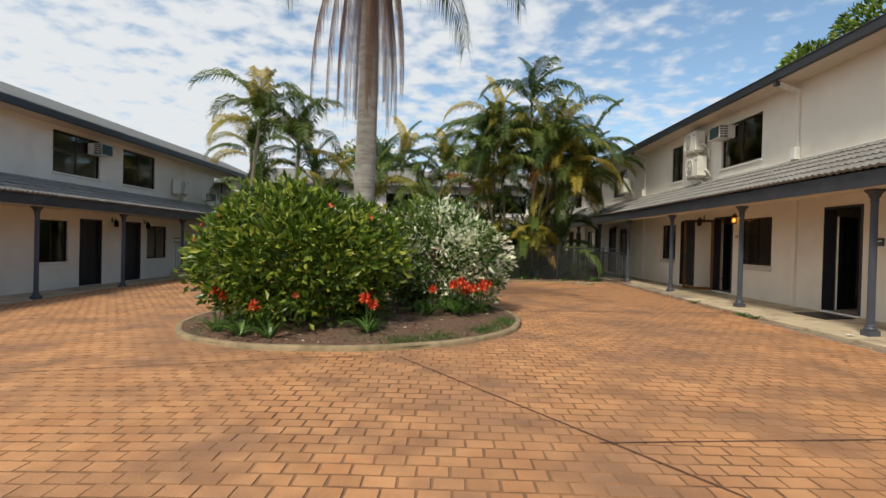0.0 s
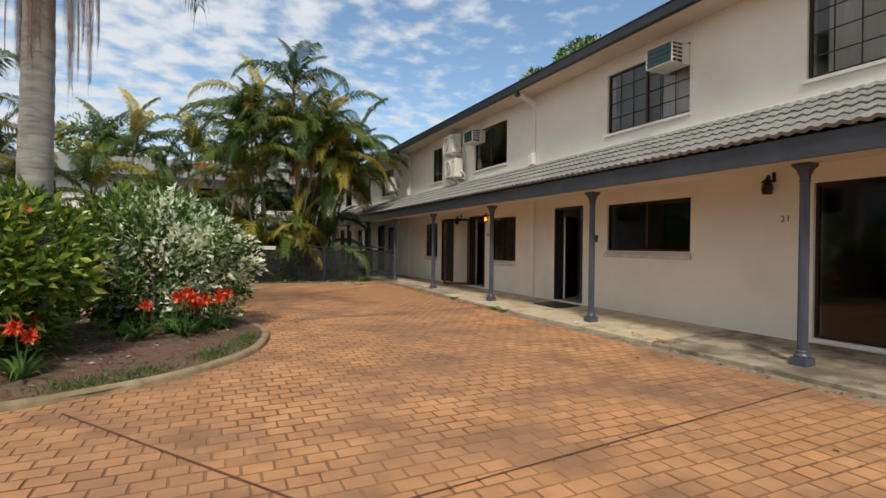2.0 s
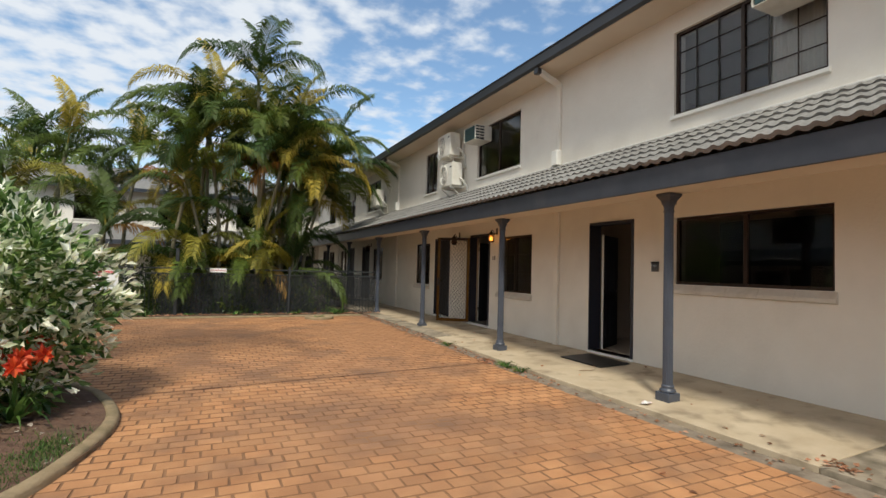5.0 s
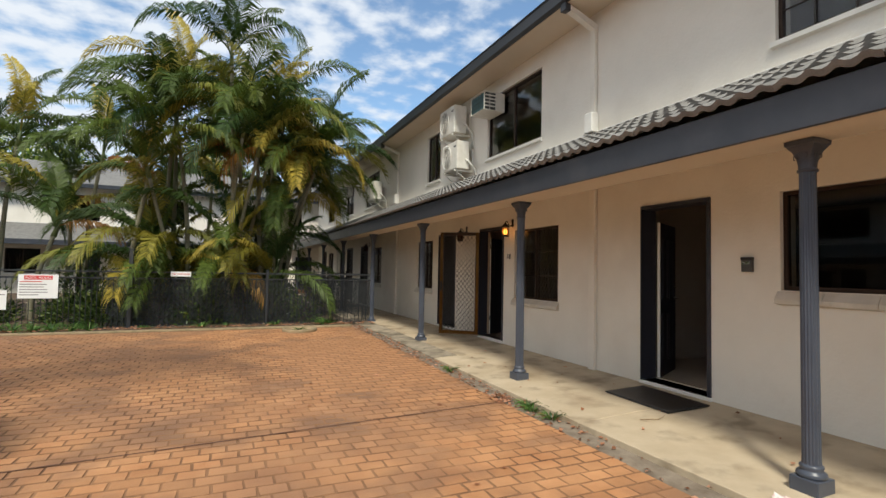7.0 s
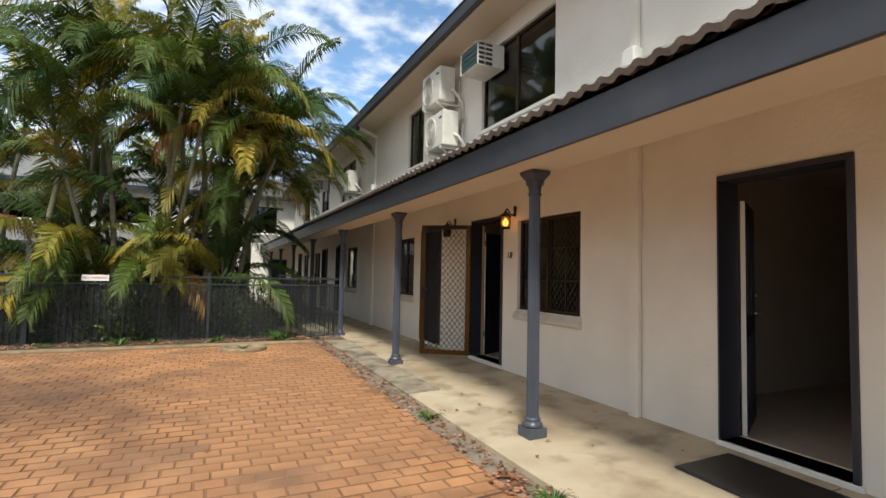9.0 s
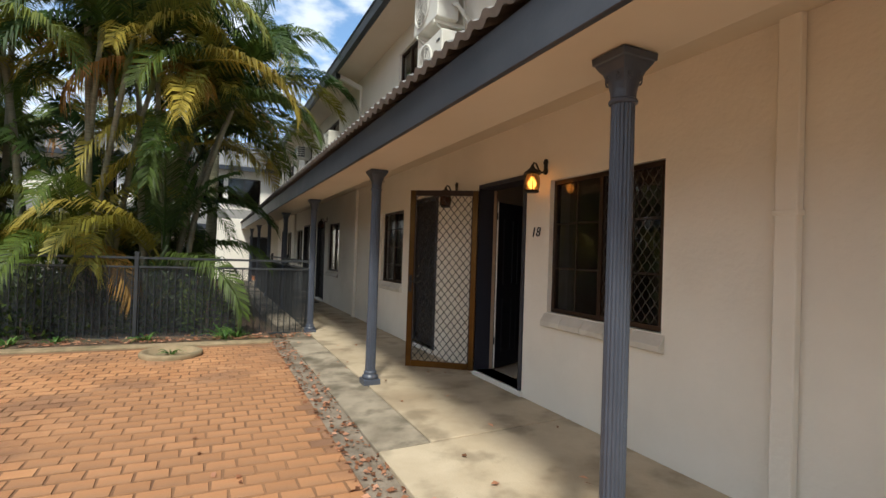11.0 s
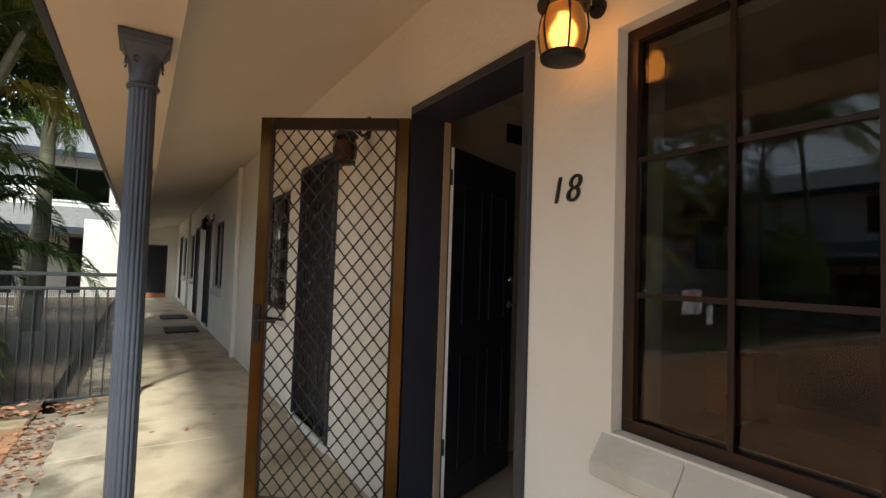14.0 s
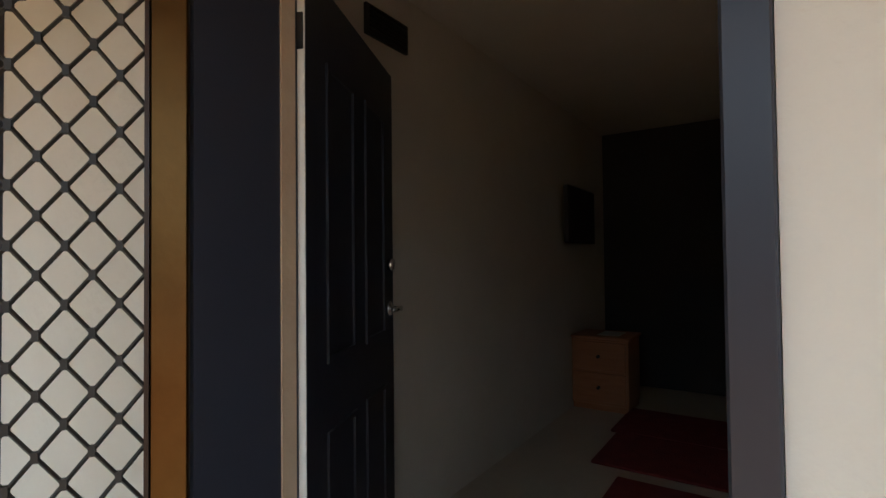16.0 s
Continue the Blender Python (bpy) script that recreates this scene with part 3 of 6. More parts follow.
# ---- columns ----
def column(height, paint):
    c = thing("column", (0, 0, 0), "slate grey fluted verandah column on a square plinth", "column", "verandah columns")
    part("plinth", boxed(-0.12, 0.12, -0.12, 0.12, -0.06, 0.085, bev=0.008, seg=2), paint, c)
    part("base_moulding", lathe(bmesh.new(), [(0.112, 0.086), (0.118, 0.10), (0.112, 0.118), (0.092, 0.126), (0.086, 0.138), (0.094, 0.15), (0.090, 0.162), (0.074, 0.17)], 28), paint, c, smooth=True)
    bm = bmesh.new()
    seg, rows = 96, []
    for z, r in ((0.165, 0.074), (0.21, 0.072), (height * 0.5, 0.070), (height - 0.26, 0.066), (height - 0.21, 0.067)):
        rows.append([bm.verts.new(((r - 0.0065 * (1 - abs(math.cos(8 * 2 * math.pi * k / seg)))) * math.cos(2 * math.pi * k / seg), (r - 0.0065 * (1 - abs(math.cos(8 * 2 * math.pi * k / seg)))) * math.sin(2 * math.pi * k / seg), z)) for k in range(seg)])
    for a, b in zip(rows, rows[1:]):
        for k in range(seg):
            bm.faces.new((a[k], a[(k + 1) % seg], b[(k + 1) % seg], b[k]))
    part("shaft", bm, paint, c)
    bm = bmesh.new()
    h0 = height - 0.22
    prof = [(0.067, h0, 0), (0.079, h0 + 0.004, 0), (0.082, h0 + 0.012, 0), (0.079, h0 + 0.020, 0), (0.070, h0 + 0.026, 0), (0.071, h0 + 0.06, 0.1), (0.078, h0 + 0.10, 0.3), (0.092, h0 + 0.14, 0.6), (0.112, h0 + 0.172, 0.9), (0.114, h0 + 0.182, 1.0), (0.124, h0 + 0.186, 1.0), (0.127, h0 + 0.214, 1.0), (0.124, h0 + 0.218, 1.0)]
    rows = []
    for r, z, sq in prof:
        ring = []
        for k in range(32):
            a = 2 * math.pi * k / 32 + math.pi / 4
            c_, s_ = math.cos(a), math.sin(a)
            f = 1 + sq * (1 / max(abs(c_), abs(s_)) - 1)
            ring.append(bm.verts.new((r * c_ * f, r * s_ * f, z)))
        rows.append(ring)
    for a, b in zip(rows, rows[1:]):
        for k in range(32):
            bm.faces.new((a[k], a[(k + 1) % 32], b[(k + 1) % 32], b[k]))
    bm.faces.new(rows[-1])
    # scrolls carved on the four sides
    for k in range(4):
        a = math.pi / 2 * k
        for s in (-1, 1):
            pts = [Vector((0.080 + 0.012 * f, s * (0.036 - 0.015 * math.cos(5 * f)), h0 + 0.112 + 0.015 * math.sin(5 * f))) for f in [j / 9 for j in range(10)]]
            tube(bm, [Matrix.Rotation(a, 3, "Z") @ p for p in pts], 0.005, 5)
    part("capital", bm, paint, c, "flared square capital with small scrolls")
    return c


EAST_Y = [0.60, 4.20, 7.78, 11.365, 14.95, 18.55, 22.15, 25.75, 29.35, 32.95]
first = column(2.352, COLUMN_PAINT)
SLIM = Matrix.Diagonal((0.77, 0.77, 1, 1))
first.matrix_world = pose(COL_X, EAST_Y[0], 0.07) @ SLIM
for y in EAST_Y[1:]:
    copy_thing(first, pose(COL_X, y, 0.075))
for k, y in enumerate((5.0, 8.6, 12.2, 15.55, 19.1, 22.7)):
    copy_thing(first, pose(LC, y, -0.275))


# ---- verandah roof tiles ----
def tile_mesh(width, length):
    """One interlocking concrete tile: two rolls, a raised front edge."""
    bm = bmesh.new()
    n = 10
    top, low, under = [], [], []
    for k in range(n + 1):
        u = k / n
        h = 0.028 * (0.5 - 0.5 * math.cos(2 * math.pi * 2 * u)) ** 1.3
        top.append(bm.verts.new((length, (u - 0.5) * width, 0.004 + h)))
        low.append(bm.verts.new((0, (u - 0.5) * width, 0.034 + h)))
        under.append(bm.verts.new((0.004, (u - 0.5) * width, h - 0.012)))
    for k in range(n):
        bm.faces.new((low[k], low[k + 1], top[k + 1], top[k]))
        bm.faces.new((under[k], under[k + 1], low[k + 1], low[k]))
    for k in (0, n):
        bm.faces.new((under[k], low[k], top[k]))
    return bm


def tile_roof(name, label, x0, z0, x1, z1, y0, y1, courses, width, near, flip=1):
    """Courses of tiles from the eave (x0, z0) up to the wall (x1, z1); those between the two y of near are pieces of their own."""
    owner = thing(name, (x0, y0, z0), label, "roof", kind="structure")
    slope = math.atan2(z1 - z0, abs(x1 - x0))
    run = math.hypot(x1 - x0, z1 - z0) / courses
    me = bpy.data.meshes.new("tile")
    bm = tile_mesh(width * 0.995, run * 1.12)
    bmesh.ops.recalc_face_normals(bm, faces=bm.faces)
    bm.to_mesh(me)
    bm.free()
    me.materials.append(TILE)
    rest_v, rest_f = [], []
    src_v = [v.co.copy() for v in me.vertices]
    src_f = [tuple(p.vertices) for p in me.polygons]
    turn = Matrix.Rotation(math.pi if flip < 0 else 0, 4, "Z") @ Matrix.Rotation(-slope, 4, "Y")
    rnd = random.Random(5)
    inv = owner.matrix_world.inverted()
    count = int((y1 - y0) / width)
    for c in range(courses):
        for k in range(count):
            y = y0 + (k + 0.5 + (0.0 if c % 2 else 0.5)) * width
            f = c / courses
            m = Matrix.Translation((x0 + (x1 - x0) * f, y + rnd.uniform(-0.004, 0.004), z0 + (z1 - z0) * f + 0.01 + rnd.uniform(-0.003, 0.003))) @ turn
            if near and near[0] < y < near[1]:
                ob = new("tile", me)
                ob.parent = owner
                ob.matrix_basis = inv @ m
            else:
                base = len(rest_v)
                rest_v += [inv @ m @ v for v in src_v]
                rest_f += [tuple(base + i for i in q) for q in src_f]
    rest = bpy.data.meshes.new("tiles_rest")
    rest.from_pydata(rest_v, [], rest_f)
    rest.materials.append(TILE)
    ob = new("tile_courses", rest)
    ob.parent = owner
    tagged(ob, "weathered grey interlocking roof tiles", kind="stuff")
    return owner


tile_roof("roof_verandah_east", "weathered grey concrete tiles over the verandah", FX - 0.05, 2.695, WX - 0.01, 3.50, E0, E1, 5, 0.30, (2.2, 18.5))
tile_roof("roof_verandah_west", "weathered grey concrete tiles over the verandah", -9.95, 2.335, LX + 0.01, 2.93, L0, LV, 5, 0.30, None, flip=-1)
tagged(link_mesh("flashing_east", boxed(WX - 0.03, WX - 0.002, E0, E1, 3.49, 3.555, bev=0.006), TRIM_WHITE), "pale flashing strip above the verandah roof", "flashing", kind="structure")


# ---- windows and doors ----
SILL_PAINT = mat("weathered_sill_paint", (0.56, 0.52, 0.45), (0.68, 0.64, 0.56), 0.7, 4, 0.2, 50, stain=0.5, stain_col=(0.36, 0.31, 0.24), stain_scale=3)
SCREEN_GREY = mat("dull_bronze_grey_mesh", (0.035, 0.03, 0.026), (0.06, 0.053, 0.046), 0.5, 9, 0.05, metal=0.3)
BAR_BRONZE = mat("brown_glazing_bar", (0.022, 0.013, 0.008), (0.034, 0.019, 0.011), 0.4, 5, 0.04, 60, metal=0.3)
def diamond_grille(bm, y0, y1, z0, z1, x, pitch_y=0.062, pitch_z=0.088, r=0.0028, knots=False):
    """Crossing bars over a panel, cut at its edges."""
    slope = pitch_z / pitch_y
    for sgn in (1, -1):
        span = (z1 - z0) / slope
        k = -int(span / pitch_y) - 1
        while y0 + k * pitch_y < y1 + span:
            ya = y0 + k * pitch_y
            pts = []
            a, b = (ya, ya + span) if sgn > 0 else (ya, ya - span)
            t0, t1 = 0.0, 1.0
            if a != b:
                ts = sorted(((y0 - a) / (b - a), (y1 - a) / (b - a)))
                t0, t1 = max(0.0, ts[0]), min(1.0, ts[1])
            if t1 - t0 > 0.01:
                pts = [(x, a + (b - a) * t, z0 + (z1 - z0) * t) for t in (t0, t1)]
                tube(bm, pts, r, 4)
            k += 1
    if knots:
        rows = int((z1 - z0) / pitch_z * 2)
        for j in range(1, rows + 1):
            z = z0 + j * pitch_z / 2
            for i in range(int((y1 - y0) / pitch_y) + 2):
                y = y0 + (i + 0.5 * (j % 2)) * pitch_y
                if y0 < y < y1 and z < z1:
                    box(bm, x - 0.0055, x + 0.0055, y - 0.0055, y + 0.0055, z - 0.010, z + 0.010)
    return bm


def window(name, at, w, h, label, rz=0.0, sill="plain", bars=None, grille=False, curtain=False, depth=0.046, glass=None):
    """Sliding aluminium window set in its opening; local x points into the wall, origin at the opening's bottom middle."""
    t = thing(name, at, label, "window", kind="structure", rz=rz)
    f = 0.04
    bm = bmesh.new()
    d0, d1 = depth, depth + 0.055
    box(bm, d0, d1, -w / 2 + 0.002, w / 2 - 0.002, 0.002, f)
    box(bm, d0, d1, -w / 2 + 0.002, w / 2 - 0.002, h - f, h - 0.002)
    box(bm, d0, d1, -w / 2 + 0.002, -w / 2 + f, f + 0.001, h - f - 0.001)
    box(bm, d0, d1, w / 2 - f, w / 2 - 0.002, f + 0.001, h - f - 0.001)
    part("window_frame", bm, BRONZE, t)
    part("mullion", boxed(d0 + 0.004, d1 - 0.004, -0.025, 0.025, f + 0.001, h - f - 0.001, bev=0.003), BRONZE, t)
    for s in (-1, 1):
        ya, yb = (0.026, w / 2 - f - 0.001) if s > 0 else (-w / 2 + f + 0.001, -0.026)
        x = d0 + (0.020 if s > 0 else 0.034)
        bm = bmesh.new()
        box(bm, x, x + 0.004, ya, yb, f + 0.001, h - f - 0.001)
        pane = part("pane", bm, glass or GLASS, t)
        pane.visible_shadow = False
    if bars:
        bm = bmesh.new()
        ny, nz = bars
        for k in range(1, ny):
            y = -w / 2 + w * k / ny
            box(bm, d0 + 0.003, d0 + 0.010, y - 0.008, y + 0.008, f, h - f)
        for k in range(1, nz):
            z = h * k / nz
            box(bm, d0 + 0.0105, d0 + 0.017, -w / 2 + f, w / 2 - f, z - 0.008, z + 0.008)
        part("glazing_bars", bm, BAR_BRONZE, t)
    if grille:
        bm = bmesh.new()
        box(bm, d0 - 0.024, d0 - 0.002, -w / 2 + 0.01, -w / 2 + 0.045, 0.012, h - 0.012)
        box(bm, d0 - 0.024, d0 - 0.002, -0.02, 0.02, 0.012, h - 0.012)
        box(bm, d0 - 0.024, d0 - 0.002, -w / 2 + 0.046, -0.021, 0.012, 0.045)
        box(bm, d0 - 0.024, d0 - 0.002, -w / 2 + 0.046, -0.021, h - 0.045, h - 0.012)
        screen = part("security_screen", bm, BRONZE, t, "bronze framed diamond security screen")
        part("grille", diamond_grille(bmesh.new(), -w / 2 + 0.046, -0.021, 0.045, h - 0.045, d0 - 0.013, 0.084, 0.106, 0.0034, knots=True), SCREEN_GREY, screen)
    if sill == "plain":
        bm = bmesh.new()
        vs = [(-0.045, -0.012), (-0.045, -0.06), (0.0, -0.075), (0.0, 0.0)]
        ra = [bm.verts.new((x, -w / 2 - 0.03, z)) for x, z in vs]
        rb = [bm.verts.new((x, w / 2 + 0.03, z)) for x, z in vs]
        for k in range(4):
            bm.faces.new((ra[k], ra[(k + 1) % 4], rb[(k + 1) % 4], rb[k]))
        bm.faces.new(ra)
        bm.faces.new(rb)
        part("window_sill", bm, TRIM_WHITE, t)
    if sill == "blocks":
        n = 5
        for k in range(n):
            ya, yb = -w / 2 - 0.035 + (w + 0.07) * k / n + 0.0012, -w / 2 - 0.035 + (w + 0.07) * (k + 1) / n - 0.0012
            bm = bmesh.new()
            vs = [(-0.055, -0.082), (-0.055, -0.125), (0.0, -0.14), (0.0, -0.004)]
            ra = [bm.verts.new((x, ya, z)) for x, z in vs]
            rb = [bm.verts.new((x, yb, z)) for x, z in vs]
            for j in range(4):
                bm.faces.new((ra[j], ra[(j + 1) % 4], rb[(j + 1) % 4], rb[j]))
            bm.faces.new(ra)
            bm.faces.new(rb)
            bmesh.ops.bevel(bm, geom=bm.edges[:], offset=0.004, segments=1, affect="EDGES")
            part("sill_block", bm, SILL_PAINT, t)
    if curtain:
        for ya, yb in curtain:
            bm = bmesh.new()
            n = 40
            vs = []
            for k in range(n + 1):
                y = ya + (yb - ya) * k / n
                x = d1 + 0.05 + 0.02 * math.sin(k * 1.35) + 0.012 * math.sin(k * 0.5)
                vs.append((bm.verts.new((x, y, 0.0)), bm.verts.new((x * 0.98 + 0.01, y, h)), bm.verts.new((x + 0.004, y, h)), bm.verts.new((x + 0.004, y, 0.0))))
            for p, q in zip(vs, vs[1:]):
                bm.faces.new((p[0], q[0], q[1], p[1]))
                bm.faces.new((p[3], q[3], q[2], p[2]))
            part("curtain", bm, CURTAIN, t, "pale gathered curtain", smooth=True)
    return t


def east_window(k, hole, **o):
    a, b, c, d = hole
    return window("window_%d" % k, (WX, (a + b) / 2, c), b - a, d - c, o.pop("label", "dark bronze sliding window with a pale sill"), **o)


east_window(1, LOW[1], sill="blocks")
east_window(2, LOW[3], sill="blocks", grille=True, bars=(4, 3), label="bronze sliding window, one half behind a diamond screen")
east_window(3, LOW[6], sill="blocks", bars=(4, 4))
east_window(4, LOW[7], sill="blocks")
east_window(5, LOW[10], sill="blocks")
east_window(6, LOW[11], sill="blocks")
east_window(7, HIGH[0], bars=(6, 4), curtain=[(-0.1, 0.75), (-0.9, -0.55)], glass=CLEAR_GLASS, label="upper bronze window with bars and pale curtains")
east_window(8, HIGH[1], bars=(6, 4), curtain=[(-0.93, -0.30)], glass=CLEAR_GLASS, label="upper bronze window with bars and a pale curtain")
for k in range(2, 7):
    east_window(7 + k, HIGH[k])
for k, (a, b, c, d) in enumerate([LLOW[0], LLOW[3], LLOW[5], *LHIGH]):
    window("window_%d" % (20 + k), (LX, (a + b) / 2, c), b - a, d - c, "dark sliding window of the west building", rz=180)
for k, (a, b, c, d) in enumerate(NHOLES):
    if c > 0.5:
        window("window_%d" % (30 + k), ((a + b) / 2, NY, c), b - a, d - c, "dark window of the far building", rz=90)


def jamb(t, w, h, threshold=True):
    """Door frame round the opening, local origin at its bottom middle on the outer face."""
    bm = bmesh.new()
    box(bm, -0.02, 0.09, -w / 2 + 0.001, -w / 2 + 0.045, 0.0, h - 0.046, bev=0.003)
    box(bm, 0.0905, 0.236, -w / 2 + 0.001, -w / 2 + 0.030, 0.0, h - 0.046, bev=0.002)
    part("jamb", bm, JAMB, t)
    bm = bmesh.new()
    box(bm, -0.02, 0.236, w / 2 - 0.016, w / 2 - 0.001, 0.0, h - 0.046)
    part("jamb", bm, JAMB, t)
    part("head", boxed(-0.02, 0.236, -w / 2 + 0.001, w / 2 - 0.001, h - 0.045, h - 0.001, bev=0.002), JAMB, t)
    if threshold:
        part("threshold", boxed(-0.03, 0.24, -w / 2 - 0.02, w / 2 + 0.02, -0.055, 0.0, bev=0.006), TRIM_WHITE, t, "white painted door threshold")


def leaf(parent, w, h, hinge, angle, paint):
    """A panelled door leaf hung at hinge (x, y, z), local y runs along the leaf; angle in degrees about z."""
    d = boxed(-0.019, 0.019, 0.0, w, 0.0, h, bev=0.002)
    ob = part("door_leaf", d, paint, parent)
    ob.matrix_basis = pose(*hinge, 0, 0, angle)
    for side in (-1, 1):
        bm = bmesh.new()
        for ya, yb in ((0.12, w / 2 - 0.05), (w / 2 + 0.05, w - 0.12)):
            for za, zb in ((0.18, 0.82), (1.0, h - 0.2)):
                x = side * 0.019
                for p in ((ya, ya + 0.018, za, zb), (yb - 0.018, yb, za, zb), (ya + 0.019, yb - 0.019, za, za + 0.018), (ya + 0.019, yb - 0.019, zb - 0.018, zb)):
                    box(bm, min(x, x + side * 0.007), max(x, x + side * 0.007), *p)
        part("panel_moulding", bm, paint, ob)
    return ob


def lever(parent, y, z, side):
    """Chrome lever and deadlock on a leaf."""
    bm = bmesh.new()
    tube(bm, [(side * 0.019, y, z), (side * 0.028, y, z)], 0.027, 16)
    tube(bm, [(side * 0.028, y, z), (side * 0.07, y, z)], 0.009, 8)
    tube(bm, [(side * 0.066, y, z), (side * 0.068, y - 0.05, z), (side * 0.064, y - 0.1, z + 0.004)], 0.009, 8)
    part("door_handle", bm, CHROME, parent, "chrome lever handle", smooth=True)
    part("deadlock", tube(bmesh.new(), [(side * 0.019, y, z + 0.165), (side * 0.04, y, z + 0.165)], 0.022, 16), CHROME, parent, "round chrome deadlock", smooth=True)


# unit 18: main door folded back inside, screen door open to the outside
a, b, c, d = LOW[4]
door18 = thing("door_1", (WX, (a + b) / 2, c), "dark entrance doorway standing open beside the number 18", "door", kind="structure")
W, H = b - a, d - c
jamb(door18, W, H)
lf = leaf(door18, 0.77, 2.0, (0.242, W / 2 - 0.012, 0.006), -66, NAVY_DOOR)
lever(lf, 0.705, 1.09, 1)
part("door_edge", boxed(-0.0185, 0.0185, -0.004, -0.0005, 0.0, 2.0), TRIM_WHITE, lf, "unpainted pale hinge edge")
for z in (0.285, 1.785):
    part("hinge", boxed(-0.016, 0.016, -0.009, -0.0045, z, z + 0.09, bev=0.001), IRON, lf, "dark steel butt hinge")
part("door_stop", boxed(0.185, 0.225, W / 2 - 0.022, W / 2 - 0.0165, 0.0, H - 0.05), mat("pale_stop_paint", (0.42, 0.30, 0.2), (0.5, 0.37, 0.25), 0.6), door18, "pale timber door stop")

screen_angle = math.degrees(math.atan2(8.175 - 7.513, 15.355 - 14.868))
scr = thing("screen_door", (8.175, 14.868, 0.172), "bronze security screen door with diamond grille, swung open", "screen door", rz=screen_angle)
SW, SH = 0.83, 2.13
bm = bmesh.new()
for p in ((0.0, 0.065, 0.0, SH), (SW - 0.065, SW, 0.0, SH)):
    box(bm, -0.014, 0.014, p[0], p[1], p[2], p[3], bev=0.003)
part("stile", bm, GOLD_BRONZE, scr, "gold bronze aluminium stiles")
bm = bmesh.new()
box(bm, -0.0135, 0.0135, 0.066, SW - 0.066, 0.0, 0.075, bev=0.003)
part("bottom_rail", bm, GOLD_BRONZE, scr)
part("top_rail", boxed(-0.0135, 0.0135, 0.066, SW - 0.066, SH - 0.065, SH, bev=0.003), BRONZE, scr, "dark bronze top rail")
bm = bmesh.new()
for p in ((0.066, 0.074, 0.076, SH - 0.066), (SW - 0.074, SW - 0.066, 0.076, SH - 0.066)):
    box(bm, -0.016, 0.016, *p)
part("glazing_bead", bm, BRONZE, scr)
part("grille", diamond_grille(bmesh.new(), 0.074, SW - 0.074, 0.076, SH - 0.066, 0.0, 0.086, 0.108, 0.0042, knots=True), MESH_BLACK, scr, "black diamond security grille")
part("lock_case", boxed(-0.022, 0.022, SW - 0.05, SW - 0.012, 0.90, 1.10, bev=0.004), IRON, scr, "black lock case")
bm = bmesh.new()
tube(bm, [(0.02, SW - 0.03, 1.02), (0.055, SW - 0.03, 1.02), (0.06, SW - 0.07, 1.02), (0.058, SW - 0.15, 1.015)], 0.008, 8)
tube(bm, [(-0.02, SW - 0.03, 1.02), (-0.055, SW - 0.03, 1.02), (-0.06, SW - 0.07, 1.02), (-0.058, SW - 0.15, 1.015)], 0.008, 8)
part("door_handle", bm, IRON, scr, "black lever handle")
part("closer_arm", tube(bmesh.new(), [(0.03, 0.18, SH - 0.03), (0.02, -0.02, SH - 0.02)], 0.006, 6), CHROME, scr, "thin steel closer arm")

# unit 19: doorway with the leaf swung in
a, b, c, d = LOW[2]
door19 = thing("door_2", (WX, (a + b) / 2, c), "dark entrance doorway standing open above a black mat", "door", kind="structure")
W, H = b - a, d - c
jamb(door19, W, H)
lf = leaf(door19, 0.78, 2.0, (0.262, W / 2 - 0.04, 0.006), -62, NAVY_DOOR)
lever(lf, 0.715, 1.0, 1)
part("door_edge", boxed(-0.0185, 0.0185, -0.004, -0.0005, 0.0, 2.0), TRIM_WHITE, lf, "pale hinge edge")


def closed_door(name, at, w, h, label, rz=0.0):
    t = thing(name, at, label, "door", kind="structure", rz=rz)
    jamb(t, w, h)
    lf = leaf(t, w - 0.10, h - 0.055, (0.10, -w / 2 + 0.05, 0.004), 0, NAVY_DOOR)
    lever(lf, w - 0.17, 1.0, -1)
    sc = part("screen_frame", boxed(0.02, 0.03, -w / 2 + 0.046, -w / 2 + 0.10, 0.004, h - 0.047), BRONZE, t)
    part("screen_frame", boxed(0.02, 0.03, w / 2 - 0.10, w / 2 - 0.046, 0.004, h - 0.047), BRONZE, t)
    part("screen_mesh", diamond_grille(bmesh.new(), -w / 2 + 0.1, w / 2 - 0.1, 0.01, h - 0.05, 0.025, 0.09, 0.12, 0.003), MESH_BLACK, t)
    return t


k = 3
for hole in (LOW[5], LOW[8], LOW[9], LOW[12]):
    a, b, c, d = hole
    closed_door("door_%d" % k, (WX, (a + b) / 2, c), b - a, d - c, "dark closed entrance door with a screen")
    k += 1
for hole in (LLOW[1], LLOW[2], LLOW[4]):
    a, b, c, d = hole
    closed_door("door_%d" % k, (LX, (a + b) / 2, c), b - a, d - c, "dark closed entrance door of the west building", rz=180)
    k += 1
for a, b, c, d in NHOLES:
    if c < 0.5:
        closed_door("door_%d" % k, ((a + b) / 2, NY, c), b - a, d - c, "dark doorway of the far building", rz=90)
        k += 1
closed_door("door_%d" % k, (7.4, 34.28, 0.13), 0.9, 1.97, "dark door at the far end of the verandah", rz=90)
# unit 21: wide dark sliding glass door
a, b, c, d = LOW[0]
t = window("door_20", (WX, (a + b) / 2, c), b - a, d - c, "wide dark glazed sliding door beside the number 21", sill=None)
tagged(t, category="door")
part("threshold", boxed(-0.04, 0.04, -(b - a) / 2, (b - a) / 2, -0.06, -0.002, bev=0.005), TRIM_WHITE, t, "white painted threshold")


